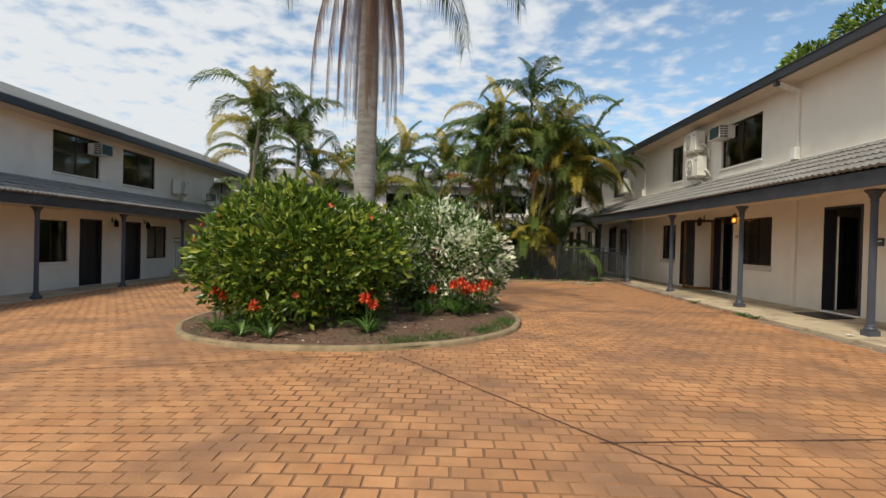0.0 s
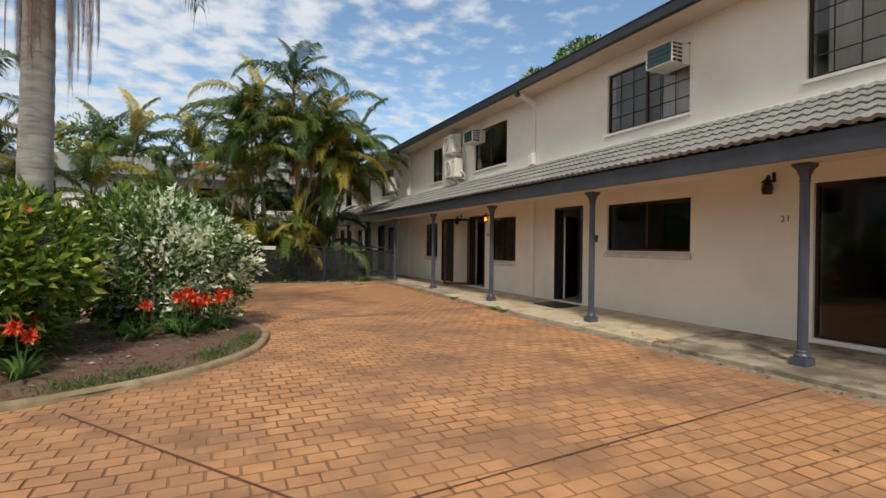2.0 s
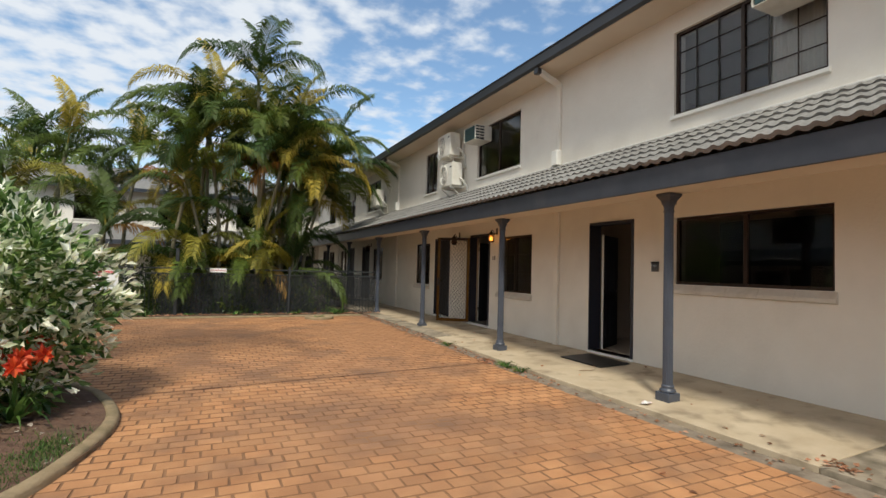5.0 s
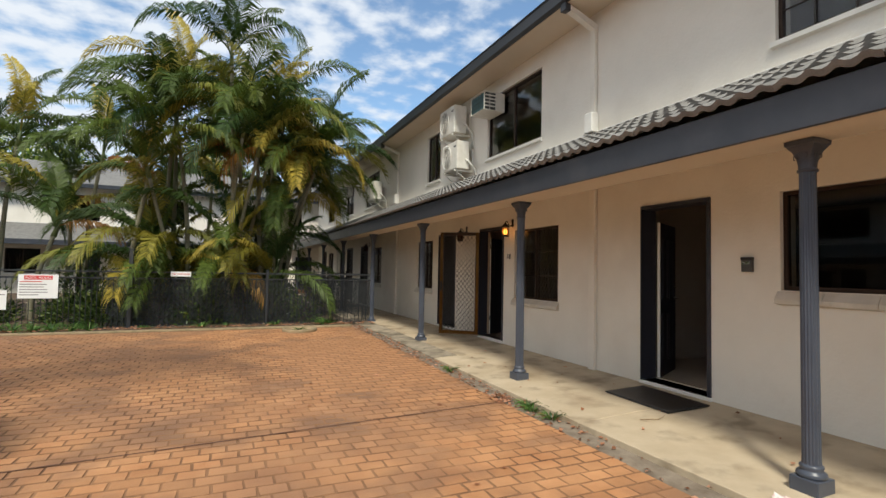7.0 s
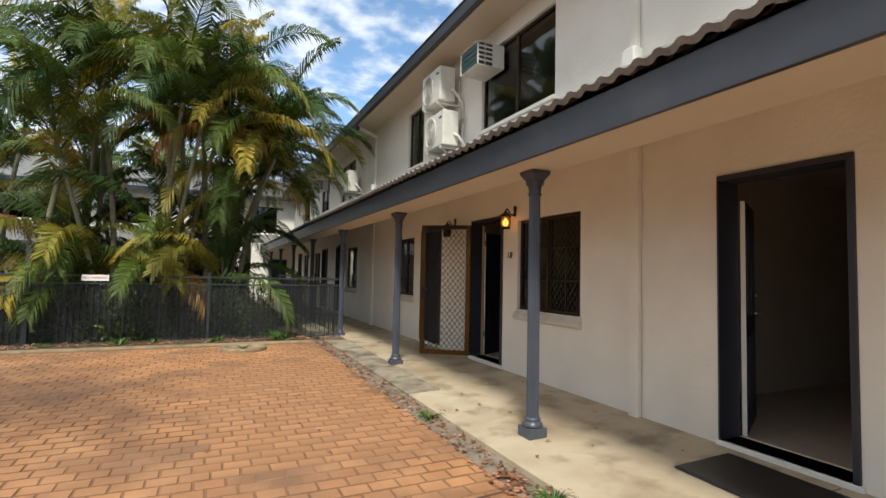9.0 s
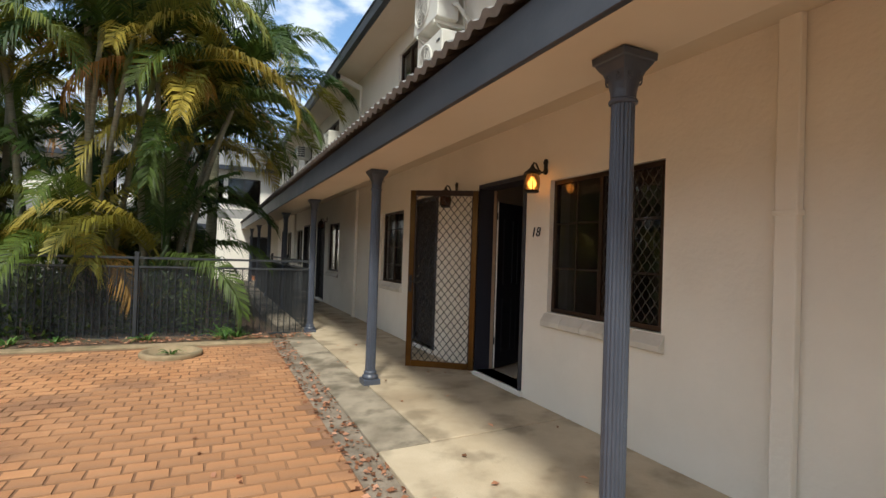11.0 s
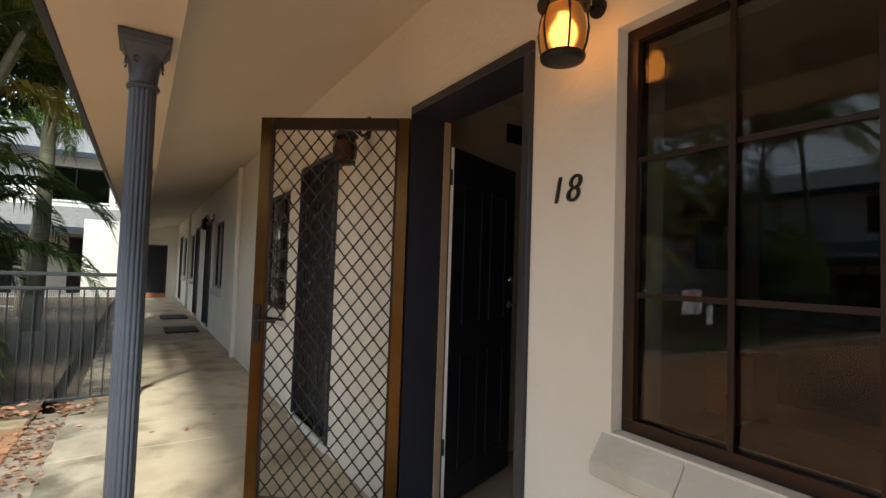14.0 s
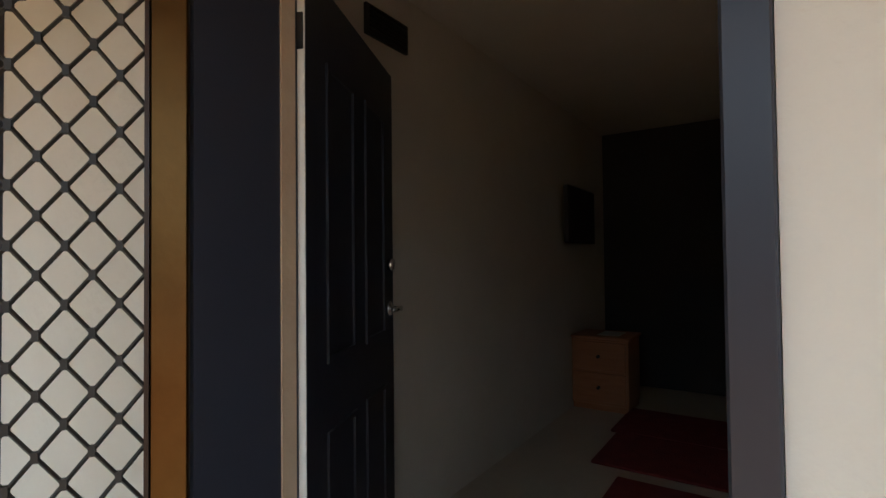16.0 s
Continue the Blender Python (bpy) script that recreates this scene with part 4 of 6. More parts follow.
# ---- numbers, lamps, fittings ----
def number(text, y, z, size, shear):
    cu = bpy.data.curves.new("number_" + "plate", "FONT")
    cu.body, cu.size, cu.shear, cu.extrude, cu.bevel_depth = text, size, shear, 0.004, 0.001
    cu.space_character = 1.12
    cu.align_x = "CENTER"
    cu.offset = -0.0025
    cu.materials.append(IRON)
    ob = new("house_number", cu)
    ob.matrix_world = Matrix(((0, 0, -1, WX - 0.006), (-1, 0, 0, y), (0, 1, 0, z), (0, 0, 0, 1)))
    return tagged(ob, "black metal house number %s on the cream wall" % text, "number")


number("18", 13.735, 1.735, 0.134, 0.22)
number("21", 5.15, 1.822, 0.13, 0.0)

AMBER = glass_mat("amber_lamp_glass", (0.80, 0.42, 0.14), 0.35)
SMOKED = glass_mat("smoked_lamp_glass", (0.10, 0.03, 0.015), 0.2)
BULB = glow_mat("warm_bulb", (1.0, 0.43, 0.10), 3.4)


def lantern(lit):
    t = thing("wall_lantern", (0, 0, 0), "black iron wall lantern with a %s amber glass" % ("glowing" if lit else "dark"), "wall lamp", "wall lanterns")
    bm = boxed(-0.012, -0.001, -0.026, 0.026, 0.02, 0.11, bev=0.005, seg=2)
    for z in (0.02, 0.11):
        tube(bm, [(-0.014, 0, z), (-0.001, 0, z)], 0.031, 14)
    tube(bm, [(-0.016, 0, 0.065), (-0.010, 0, 0.065)], 0.02, 12)
    part("back_plate", bm, IRON, t, "scalloped iron wall plate")
    part("arm", tube(bmesh.new(), [(-0.014, 0, 0.03), (-0.05, 0, 0.005), (-0.09, 0, 0.03), (-0.12, 0, 0.085), (-0.145, 0, 0.09), (-0.16, 0, 0.06)], 0.009, 8), IRON, t, smooth=True)
    bm = lathe(bmesh.new(), [(0.008, 0.075), (0.014, 0.06), (0.02, 0.045), (0.07, 0.0), (0.082, -0.012), (0.08, -0.022), (0.06, -0.024)], 20)
    bmesh.ops.translate(bm, verts=bm.verts, vec=(-0.16, 0, 0))
    part("cap", bm, IRON, t, "conical black cap", smooth=True)
    bm = lathe(bmesh.new(), [(0.052, -0.026), (0.066, -0.06), (0.072, -0.10), (0.066, -0.145), (0.054, -0.17)], 20)
    bmesh.ops.translate(bm, verts=bm.verts, vec=(-0.16, 0, 0))
    g = part("glass", bm, AMBER if lit else SMOKED, t, "bulging amber glass", smooth=True)
    g.visible_shadow = False
    for k in range(6):
        a = math.pi / 3 * k
        bm = bmesh.new()
        tube(bm, [(-0.16 + r * math.cos(a), r * math.sin(a), z) for r, z in ((0.062, -0.024), (0.074, -0.06), (0.078, -0.10), (0.072, -0.145), (0.062, -0.176))], 0.004, 5)
        part("cage_bar", bm, IRON, t)
    bm = lathe(bmesh.new(), [(0.05, -0.195), (0.066, -0.19), (0.07, -0.178), (0.06, -0.171)], 20)
    bmesh.ops.translate(bm, verts=bm.verts, vec=(-0.16, 0, 0))
    part("bottom_ring", bm, IRON, t, smooth=True)
    if lit:
        bm = lathe(bmesh.new(), [(0.01, -0.145), (0.024, -0.132), (0.030, -0.110), (0.024, -0.088), (0.012, -0.070), (0.010, -0.055)], 16)
        bmesh.ops.translate(bm, verts=bm.verts, vec=(-0.16, 0, 0))
        part("bulb", bm, BULB, t, "glowing warm bulb", smooth=True)
    return t


lantern(True).matrix_world = pose(WX, 13.60, 2.335)
dark_lamp = lantern(False)
dark_lamp.matrix_world = pose(WX, 5.32, 2.42)
copy_thing(dark_lamp, pose(WX, 15.5, 2.335))
copy_thing(dark_lamp, pose(WX, 23.42, 2.335))
copy_thing(dark_lamp, pose(LX, 16.9, 1.87, 0, 0, 180))
copy_thing(dark_lamp, pose(LX, 18.72, 1.87, 0, 0, 180))

t = thing("key_safe", (WX, 9.065, 1.535), "small grey key safe with a dark keypad on the wall", "key safe")
part("body", boxed(-0.045, -0.001, -0.055, 0.055, 0.0, 0.14, bev=0.008, seg=2), mat("grey_key_safe", (0.055, 0.055, 0.055), (0.085, 0.085, 0.08), 0.5), t)
part("hood", boxed(-0.05, -0.001, -0.06, 0.06, 0.12, 0.15, bev=0.006), IRON, t)
bm = bmesh.new()
for j in range(4):
    box(bm, -0.05, -0.046, -0.04 + j * 0.022, -0.026 + j * 0.022, 0.075, 0.105, bev=0.001)
part("dial", bm, CHROME, t)


def downpipe(y):
    t = thing("downpipe", (WX, y, 0.1), "cream painted rectangular downpipe from gutter to verandah", "downpipe", "downpipes")
    bm = bmesh.new()
    box(bm, -0.062, -0.004, -0.05, 0.05, 3.72, 4.98, bev=0.006)
    part("pipe", bm, PLASTER, t)
    bm = bmesh.new()
    vs = [[(-0.062, 4.97), (-0.004, 4.97), (-0.004, 5.04), (-0.5, 5.23), (-0.53, 5.16)]]
    ra = [bm.verts.new((x, -0.05, z)) for x, z in vs[0]]
    rb = [bm.verts.new((x, 0.05, z)) for x, z in vs[0]]
    n = len(ra)
    for k in range(n):
        bm.faces.new((ra[k], ra[(k + 1) % n], rb[(k + 1) % n], rb[k]))
    bm.faces.new(ra)
    bm.faces.new(rb)
    part("swan_neck", bm, TRIM_WHITE, t)
    part("outlet", boxed(-0.60, -0.50, -0.06, 0.06, 5.13, 5.32, bev=0.008), GUTTER_PAINT, t, "dark gutter outlet box")
    part("shoe", boxed(-0.14, -0.004, -0.085, 0.085, 3.43, 3.72, bev=0.012), TRIM_WHITE, t, "white spreader at the pipe's foot")
    part("lower_pipe", boxed(-0.062, -0.004, -0.06, 0.06, 0.0, 2.86, bev=0.006), PLASTER, t)
    part("bracket", boxed(-0.068, -0.002, -0.068, 0.068, 1.7, 1.73, bev=0.003), PLASTER, t)
    return t


dp = downpipe(11.37)
for y in (20.3, 28.9):
    copy_thing(dp, pose(WX, y, 0.1))


def window_ac():
    """Box air conditioner that sticks out of a window; origin at its back bottom middle, facing -x."""
    t = thing("window_air_conditioner", (0, 0, 0), "aged white window air conditioner with a dark grille", "air conditioner", "window air conditioners")
    w, h, d = 0.56, 0.36, 0.46
    bm = bmesh.new()
    box(bm, -d, 0.0, -w / 2, w / 2, 0.0, 0.012, bev=0.003)
    box(bm, -d, 0.0, -w / 2, w / 2, h - 0.012, h, bev=0.003)
    box(bm, -0.2, 0.0, -w / 2, -w / 2 + 0.012, 0.013, h - 0.013)
    box(bm, -0.2, 0.0, w / 2 - 0.012, w / 2, 0.013, h - 0.013)
    part("casing", bm, AC_WHITE, t)
    for s in (-1, 1):
        y = s * (w / 2 - 0.006)
        part("corner_post", boxed(-d, -d + 0.02, y - 0.006, y + 0.006, 0.013, h - 0.013), AC_WHITE, t)
        for z in (0.08, 0.15, 0.22, 0.29):
            part("side_slat", boxed(-d + 0.021, -0.201, y - 0.005, y + 0.005, z - 0.012, z + 0.012), AC_WHITE, t)
        part("side_divider", boxed(-0.335, -0.325, y - 0.0045, y + 0.0045, 0.014, h - 0.014), AC_WHITE, t)
    part("core", boxed(-d + 0.05, -0.02, -w / 2 + 0.02, w / 2 - 0.02, 0.014, h - 0.014), AC_DARK, t)
    part("coil", boxed(-d + 0.012, -d + 0.049, -w / 2 + 0.03, w / 2 - 0.03, 0.03, h - 0.03), AC_TEAL, t, "teal finned coil")
    bm = bmesh.new()
    for z in (0.1, 0.18, 0.26):
        box(bm, -d + 0.004, -d + 0.011, -w / 2 + 0.013, w / 2 - 0.013, z - 0.004, z + 0.004)
    for k in range(1, 5):
        y = -w / 2 + w * k / 5
        box(bm, -d + 0.002, -d + 0.0035, y - 0.003, y + 0.003, 0.014, h - 0.014)
    part("guard", bm, AC_DARK, t)
    return t


ac = window_ac()
ac.matrix_world = pose(WX + 0.02, 7.07, 4.63)
for x, y, z, r in ((WX + 0.02, 14.27, 4.61, 0), (WX + 0.02, 26.7, 4.6, 0), (LX - 0.02, 16.0, 4.0, 180), (LX - 0.02, 23.45, 3.13, 180)):
    copy_thing(ac, pose(x, y, z, 0, 0, r))


def split_ac():
    """Outdoor unit on brackets; origin at the wall, bottom middle, facing -x."""
    t = thing("outdoor_air_conditioner", (0, 0, 0), "white outdoor air conditioner unit on wall brackets", "air conditioner", "outdoor air conditioners")
    w, h, d = 0.78, 0.56, 0.30
    x0 = -0.14
    part("casing", boxed(x0 - d, x0, -w / 2, w / 2, 0.02, h, bev=0.015, seg=2), AC_WHITE, t)
    xf = x0 - d
    for r in (0.04, 0.08, 0.12, 0.16, 0.20, 0.225):
        pts = [(xf - 0.012 - 0.012 * (1 - (r / 0.225) ** 2), 0.10 + r * math.cos(2 * math.pi * k / 28), 0.29 + r * math.sin(2 * math.pi * k / 28)) for k in range(29)]
        part("guard_ring", tube(bmesh.new(), pts, 0.0045 if r < 0.22 else 0.009, 4), AC_WHITE, t)
    for k in range(8):
        a = math.pi / 4 * k
        part("guard_spoke", tube(bmesh.new(), [(xf - 0.022, 0.10 + 0.04 * math.cos(a), 0.29 + 0.04 * math.sin(a)), (xf - 0.012, 0.10 + 0.225 * math.cos(a), 0.29 + 0.225 * math.sin(a))], 0.004, 4), AC_WHITE, t)
    # flat grey disc on the casing paints the shade behind the fan guard
    bm = bmesh.new()
    tube(bm, [(xf - 0.003, 0.10, 0.29), (xf - 0.0005, 0.10, 0.29)], 0.215, 32)
    part("fan_shade_disc", bm, mat("grey_painted_fan_shade", (0.22, 0.21, 0.19), (0.3, 0.29, 0.26), 0.6), t)
    for s in (-0.28, 0.28):
        bm = bmesh.new()
        box(bm, x0 - d, -0.002, s - 0.02, s + 0.02, -0.02, 0.018)
        box(bm, -0.03, -0.001, s - 0.02, s + 0.02, 0.0185, 0.42)
        tube(bm, [(x0 - d + 0.02, s, -0.01), (-0.02, s, -0.26)], 0.012, 6)
        part("bracket", bm, AC_WHITE, t, "white steel wall bracket")
    part("pipe", tube(bmesh.new(), [(x0 - 0.08, -w / 2, 0.2), (x0 - 0.05, -w / 2 - 0.07, 0.16), (-0.03, -w / 2 - 0.08, 0.0), (-0.02, -w / 2 - 0.06, -0.25)], 0.025, 8), AC_WHITE, t, "lagged white pipe", smooth=True)
    part("badge", boxed(xf - 0.004, xf - 0.0005, -0.34, -0.24, 0.44, 0.47), AC_DARK, t, "small dark badge bar")
    return t


ac = split_ac()
ac.matrix_world = pose(WX, 15.56, 3.66) @ Matrix.Diagonal((1, 1, 1.12, 1))
for x, y, z, r in ((WX, 15.72, 4.48, 0), (WX, 21.95, 3.8, 0), (LX, 20.8, 3.2, 180)):
    copy_thing(ac, pose(x, y, z, 0, 0, r))

t = thing("doormat", (8.0, 9.98, 0.115), "black rubber doormat on the slab before the open door", "doormat")
part("mat", boxed(-0.29, 0.29, -0.47, 0.47, 0.0, 0.014, bev=0.004), mat("black_rubber_mat", (0.012, 0.012, 0.012), (0.03, 0.03, 0.03), 0.9, 40, 0.6, 120), t)
part("border", boxed(-0.275, 0.275, -0.455, 0.455, 0.0145, 0.017, bev=0.001), MESH_BLACK, t)
t.matrix_world = pose(7.73, 9.84, 0.108, 0, -2.6, -2)
for y in (23.7, 26.3):
    copy_thing(t, pose(7.73, y, 0.135, 0, -1.2, 0))

PAPER = mat("crumpled_white_paper", (0.62, 0.58, 0.54), (0.78, 0.75, 0.72), 0.8, 30, 0.4, 60, stain=0.5, stain_col=(0.5, 0.12, 0.10), stain_scale=22)
bm = bmesh.new()
rnd = random.Random(19)
grid = [[bm.verts.new((0.022 * i - 0.066, 0.022 * j - 0.05 + rnd.uniform(-0.006, 0.006), 0.012 + rnd.uniform(-0.008, 0.016))) for i in range(7)] for j in range(5)]
for ra, rb in zip(grid, grid[1:]):
    for i in range(6):
        bm.faces.new((ra[i], ra[i + 1], rb[i + 1], rb[i]))
scrap = link_mesh("paper_scrap", bm, PAPER)
scrap.matrix_world = pose(6.60, 7.78, 0.060, 0, 0, 25)
tagged(scrap, "crumpled red and white paper scrap beside the column", "litter")

TWIG = mat("dry_twig", (0.16, 0.11, 0.06), (0.26, 0.18, 0.10), 0.9, 20, 0.2)
twig = link_mesh("twig", tube(bmesh.new(), [(0, 0, 0.012), (0.09, -0.04, 0.016), (0.17, -0.05, 0.010), (0.25, -0.02, 0.014), (0.30, 0.03, 0.012)], 0.006, 5, taper=0.002), TWIG)
twig.matrix_world = pose(7.02, 9.35, 0.078, 0, -2.8, -8)
tagged(twig, "dry curved twig lying on the concrete slab", "twig")

t = thing("planter_trough", (7.45, 33.9, 0.13), "low orange terracotta trough at the verandah's end", "planter")
TERRACOTTA = mat("orange_terracotta", (0.42, 0.15, 0.05), (0.52, 0.21, 0.08), 0.8, 6, 0.2)
bm = bmesh.new()
box(bm, -0.36, 0.36, -0.09, 0.09, 0.0, 0.14, bev=0.012, seg=2)
box(bm, -0.38, 0.38, -0.105, 0.105, 0.1405, 0.165, bev=0.008)
part("trough", bm, TERRACOTTA, t)
part("soil", boxed(-0.34, 0.34, -0.075, 0.075, 0.1655, 0.172), MULCH, t)

# ---- inside unit 18 ----
t = thing("bedside_table", (12.07, 15.165, 0.17), "red-brown pine bedside table with two drawers", "bedside table")
PINE = mat("red_brown_pine", (0.30, 0.115, 0.045), (0.38, 0.16, 0.065), 0.45, 4, 0.1, 40, stretch=(1, 1, 8))
part("carcass", boxed(-0.2, 0.2, -0.24, 0.24, 0.05, 0.60, bev=0.006), PINE, t)
part("top", boxed(-0.22, 0.22, -0.255, 0.255, 0.601, 0.625, bev=0.006), PINE, t)
for z in (0.08, 0.34):
    dr = part("drawer_front", boxed(-0.218, -0.2005, -0.22, 0.22, z, z + 0.24, bev=0.004), PINE, t)
    part("knob", tube(bmesh.new(), [(-0.219, 0, z + 0.12), (-0.245, 0, z + 0.12)], 0.014, 10), IRON, dr)
part("plinth", boxed(-0.19, 0.19, -0.23, 0.23, 0.001, 0.049), PINE, t)
tagged(link_mesh("paper", boxed(11.95, 12.2, 15.02, 15.2, 0.7955, 0.80), TRIM_WHITE), "white paper lying on the bedside table", "paper")
t = thing("television", (11.95, 15.399, 1.83), "black flat television on the side wall", "television")
part("panel", boxed(-0.36, 0.36, -0.085, -0.045, -0.24, 0.24, bev=0.008), MESH_BLACK, t)
part("wall_bracket", boxed(-0.12, 0.12, -0.044, -0.001, -0.1, 0.1), IRON, t)
RUG = mat("dark_red_rug", (0.12, 0.012, 0.012), (0.2, 0.025, 0.02), 0.95, 14, 0.8, 90)
for x, y in ((11.72, 14.2), (11.08, 14.15), (10.3, 13.95)):
    tagged(link_mesh("rug", boxed(x - 0.32, x + 0.32, y - 0.75, y + 0.75, 0.171, 0.19, bev=0.006), RUG), "dark red pile rug on the tiled floor", "rug", "red rugs")
t = thing("wall_vent", (9.42, 15.398, 2.46), "dark rectangular vent high on the side wall", "vent")
part("frame", boxed(-0.17, 0.13, -0.02, -0.001, 0.0, 0.14, bev=0.003), MESH_BLACK, t)
bm = bmesh.new()
for k in range(6):
    box(bm, -0.15, 0.11, -0.028, -0.021, 0.015 + k * 0.02, 0.025 + k * 0.02)
part("slat", bm, IRON, t)


# ---- fence before the garden, and along the verandah beyond ----
def fence(name, label, xa, ya, xb, yb, posts, tall=()):
    run = math.hypot(xb - xa, yb - ya)
    rz = math.degrees(math.atan2(yb - ya, xb - xa))
    t = thing(name, (xa, ya, 0.0), label, "fence", rz=rz)
    for z, r in ((1.33, 0.018), (1.19, 0.016), (0.10, 0.016)):
        part("rail", boxed(0.0, run, -r, r, z - r, z + r, bev=0.003), FENCE_PAINT, t)
    post = bpy.data.meshes.new("post")
    bm = boxed(-0.028, 0.028, -0.028, 0.028, -0.1, 1.40, bev=0.004)
    box(bm, -0.033, 0.033, -0.033, 0.033, 1.401, 1.425, bev=0.004)
    bm.to_mesh(post)
    bm.free()
    post.materials.append(FENCE_PAINT)
    for x in posts:
        ob = new("post", post)
        ob.parent, ob.location = t, (x, 0, 0)
        if x in tall:
            ob.scale = (1.5, 1.5, 1.3)
    bar = bpy.data.meshes.new("bar")
    bm = tube(bmesh.new(), [(0, 0, 0.117), (0, 0, 1.173)], 0.0075, 6)
    bm.to_mesh(bar)
    bm.free()
    bar.materials.append(FENCE_PAINT)
    n = int(run / 0.098)
    for k in range(1, n):
        ob = new("bar", bar)
        ob.parent, ob.location = t, (k * run / n, 0, 0)
    return t


fence("pool_fence", "dark steel pool fence with upright bars", -10.4, FENCE_Y, 6.9, FENCE_Y, [2.1, 5.2, 8.3, 11.82, 14.7], tall=(11.82,))
fence("side_fence", "dark steel fence along the verandah beyond", 6.93, FENCE_Y + 0.12, 6.93, 30.0, [2.8, 5.9, 9.0])

# fine wire mesh tied to the bars nearest the verandah
owner = thing("fence_mesh", (0.95, FENCE_Y + 0.03, 0.0), "fine dark wire mesh tied to the pool fence", "mesh", kind="stuff")
mv, mf = [], []
for k in range(425):
    x = 0.014 * k
    mv += [(x - 0.0019, 0, 0.12), (x + 0.0019, 0, 0.12), (x + 0.0019, 0, 1.17), (x - 0.0019, 0, 1.17)]
for k in range(75):
    z = 0.12 + 0.014 * k
    mv += [(0, 0.001, z - 0.0015), (5.95, 0.001, z - 0.0015), (5.95, 0.001, z + 0.0015), (0, 0.001, z + 0.0015)]
mf = [(4 * k, 4 * k + 1, 4 * k + 2, 4 * k + 3) for k in range(len(mv) // 4)]
wire = bpy.data.meshes.new("wire")
wire.from_pydata(mv, [], mf)
wire.materials.append(FENCE_PAINT)
wires = new("wire", wire)
wires.parent = owner

SIGN_WHITE = mat("white_sign_board", (0.78, 0.78, 0.76), (0.84, 0.84, 0.82), 0.5, 3, 0.02)
SIGN_RED = mat("red_sign_print", (0.5, 0.02, 0.02), (0.6, 0.03, 0.03), 0.5, 3, 0)
SIGN_GREY = mat("grey_sign_print", (0.15, 0.13, 0.13), (0.3, 0.27, 0.27), 0.6, 3, 0)


def text_part(words, size, parent, at, material):
    cu = bpy.data.curves.new("lettering", "FONT")
    cu.body, cu.size, cu.extrude, cu.align_x = words, size, 0.0008, "CENTER"
    cu.materials.append(material)
    ob = new("lettering", cu)
    ob.parent = parent
    ob.matrix_basis = pose(*at, 90, 0, 0)
    return ob


t = thing("pool_rules_sign", (-0.22, FENCE_Y - 0.035, 0.99), "white pool rules board with a red heading, fixed to the fence", "sign")
part("board", boxed(-0.34, 0.34, -0.004, 0.004, -0.24, 0.26), SIGN_WHITE, t)
part("red_band", boxed(-0.24, 0.24, -0.006, -0.0045, 0.15, 0.235), SIGN_RED, t)
text_part("POOL RULES", 0.078, t, (0, -0.0065, 0.163), SIGN_WHITE)
rnd = random.Random(3)
for k in range(6):
    part("print_line", boxed(-0.31, -0.31 + rnd.uniform(0.3, 0.58), -0.0058, -0.0045, 0.10 - 0.055 * k, 0.117 - 0.055 * k), SIGN_RED if k == 0 else SIGN_GREY, t)
t = thing("no_parking_sign", (2.41, FENCE_Y - 0.035, 1.295), "small white no parking sign with red letters on the fence", "sign")
part("board", boxed(-0.21, 0.21, -0.004, 0.004, -0.055, 0.055), SIGN_WHITE, t)
text_part("NO PARKING", 0.062, t, (0, -0.0055, -0.022), SIGN_RED)
t = thing("small_sign", (-0.86, FENCE_Y - 0.035, 0.72), "plain white notice fixed to the fence", "sign")
part("board", boxed(-0.13, 0.13, -0.004, 0.004, -0.2, 0.2), SIGN_WHITE, t)
part("print_line", boxed(-0.1, 0.1, -0.0058, -0.0045, 0.1, 0.12), SIGN_GREY, t)

t = thing("drain_ring", (4.90, 17.15, 0.075), "round concrete drain ring with weeds inside", "drain")
part("ring", lathe(bmesh.new(), [(0.37, -0.05), (0.38, 0.05), (0.365, 0.075), (0.31, 0.075), (0.30, 0.02), (0.05, 0.015)], 32), KERB, t, smooth=True)

# ---- palms ----
FROND_GREEN = leaf_mat("palm_frond_greens", (0.028, 0.064, 0.010), (0.10, 0.142, 0.019), (0.48, 0.36, 0.05), 0.66, by_object=True, rough=0.6, through_light=0.3)
FROND_OLD = leaf_mat("palm_frond_orange", (0.30, 0.13, 0.02), (0.34, 0.20, 0.04), (0.28, 0.05, 0.012), 0.5, by_object=True, rough=0.6)
FROND_DEAD = leaf_mat("dead_frond_brown", (0.16, 0.095, 0.06), (0.25, 0.16, 0.11), (0.20, 0.10, 0.07), 0.5, rough=0.8)
STEM = mat("ringed_cane_stem", (0.16, 0.15, 0.09), (0.30, 0.27, 0.18), 0.75, 5, 0.5, 20, stretch=(1, 1, 9))
TRUNK = mat("grey_palm_trunk", (0.26, 0.235, 0.20), (0.44, 0.41, 0.36), 0.85, 3, 0.7, 14, stretch=(1, 1, 5), stain=0.5, stain_col=(0.13, 0.12, 0.095), stain_scale=4)
CROWNSHAFT = mat("green_crownshaft", (0.10, 0.14, 0.05), (0.17, 0.19, 0.07), 0.5, 4, 0.1)


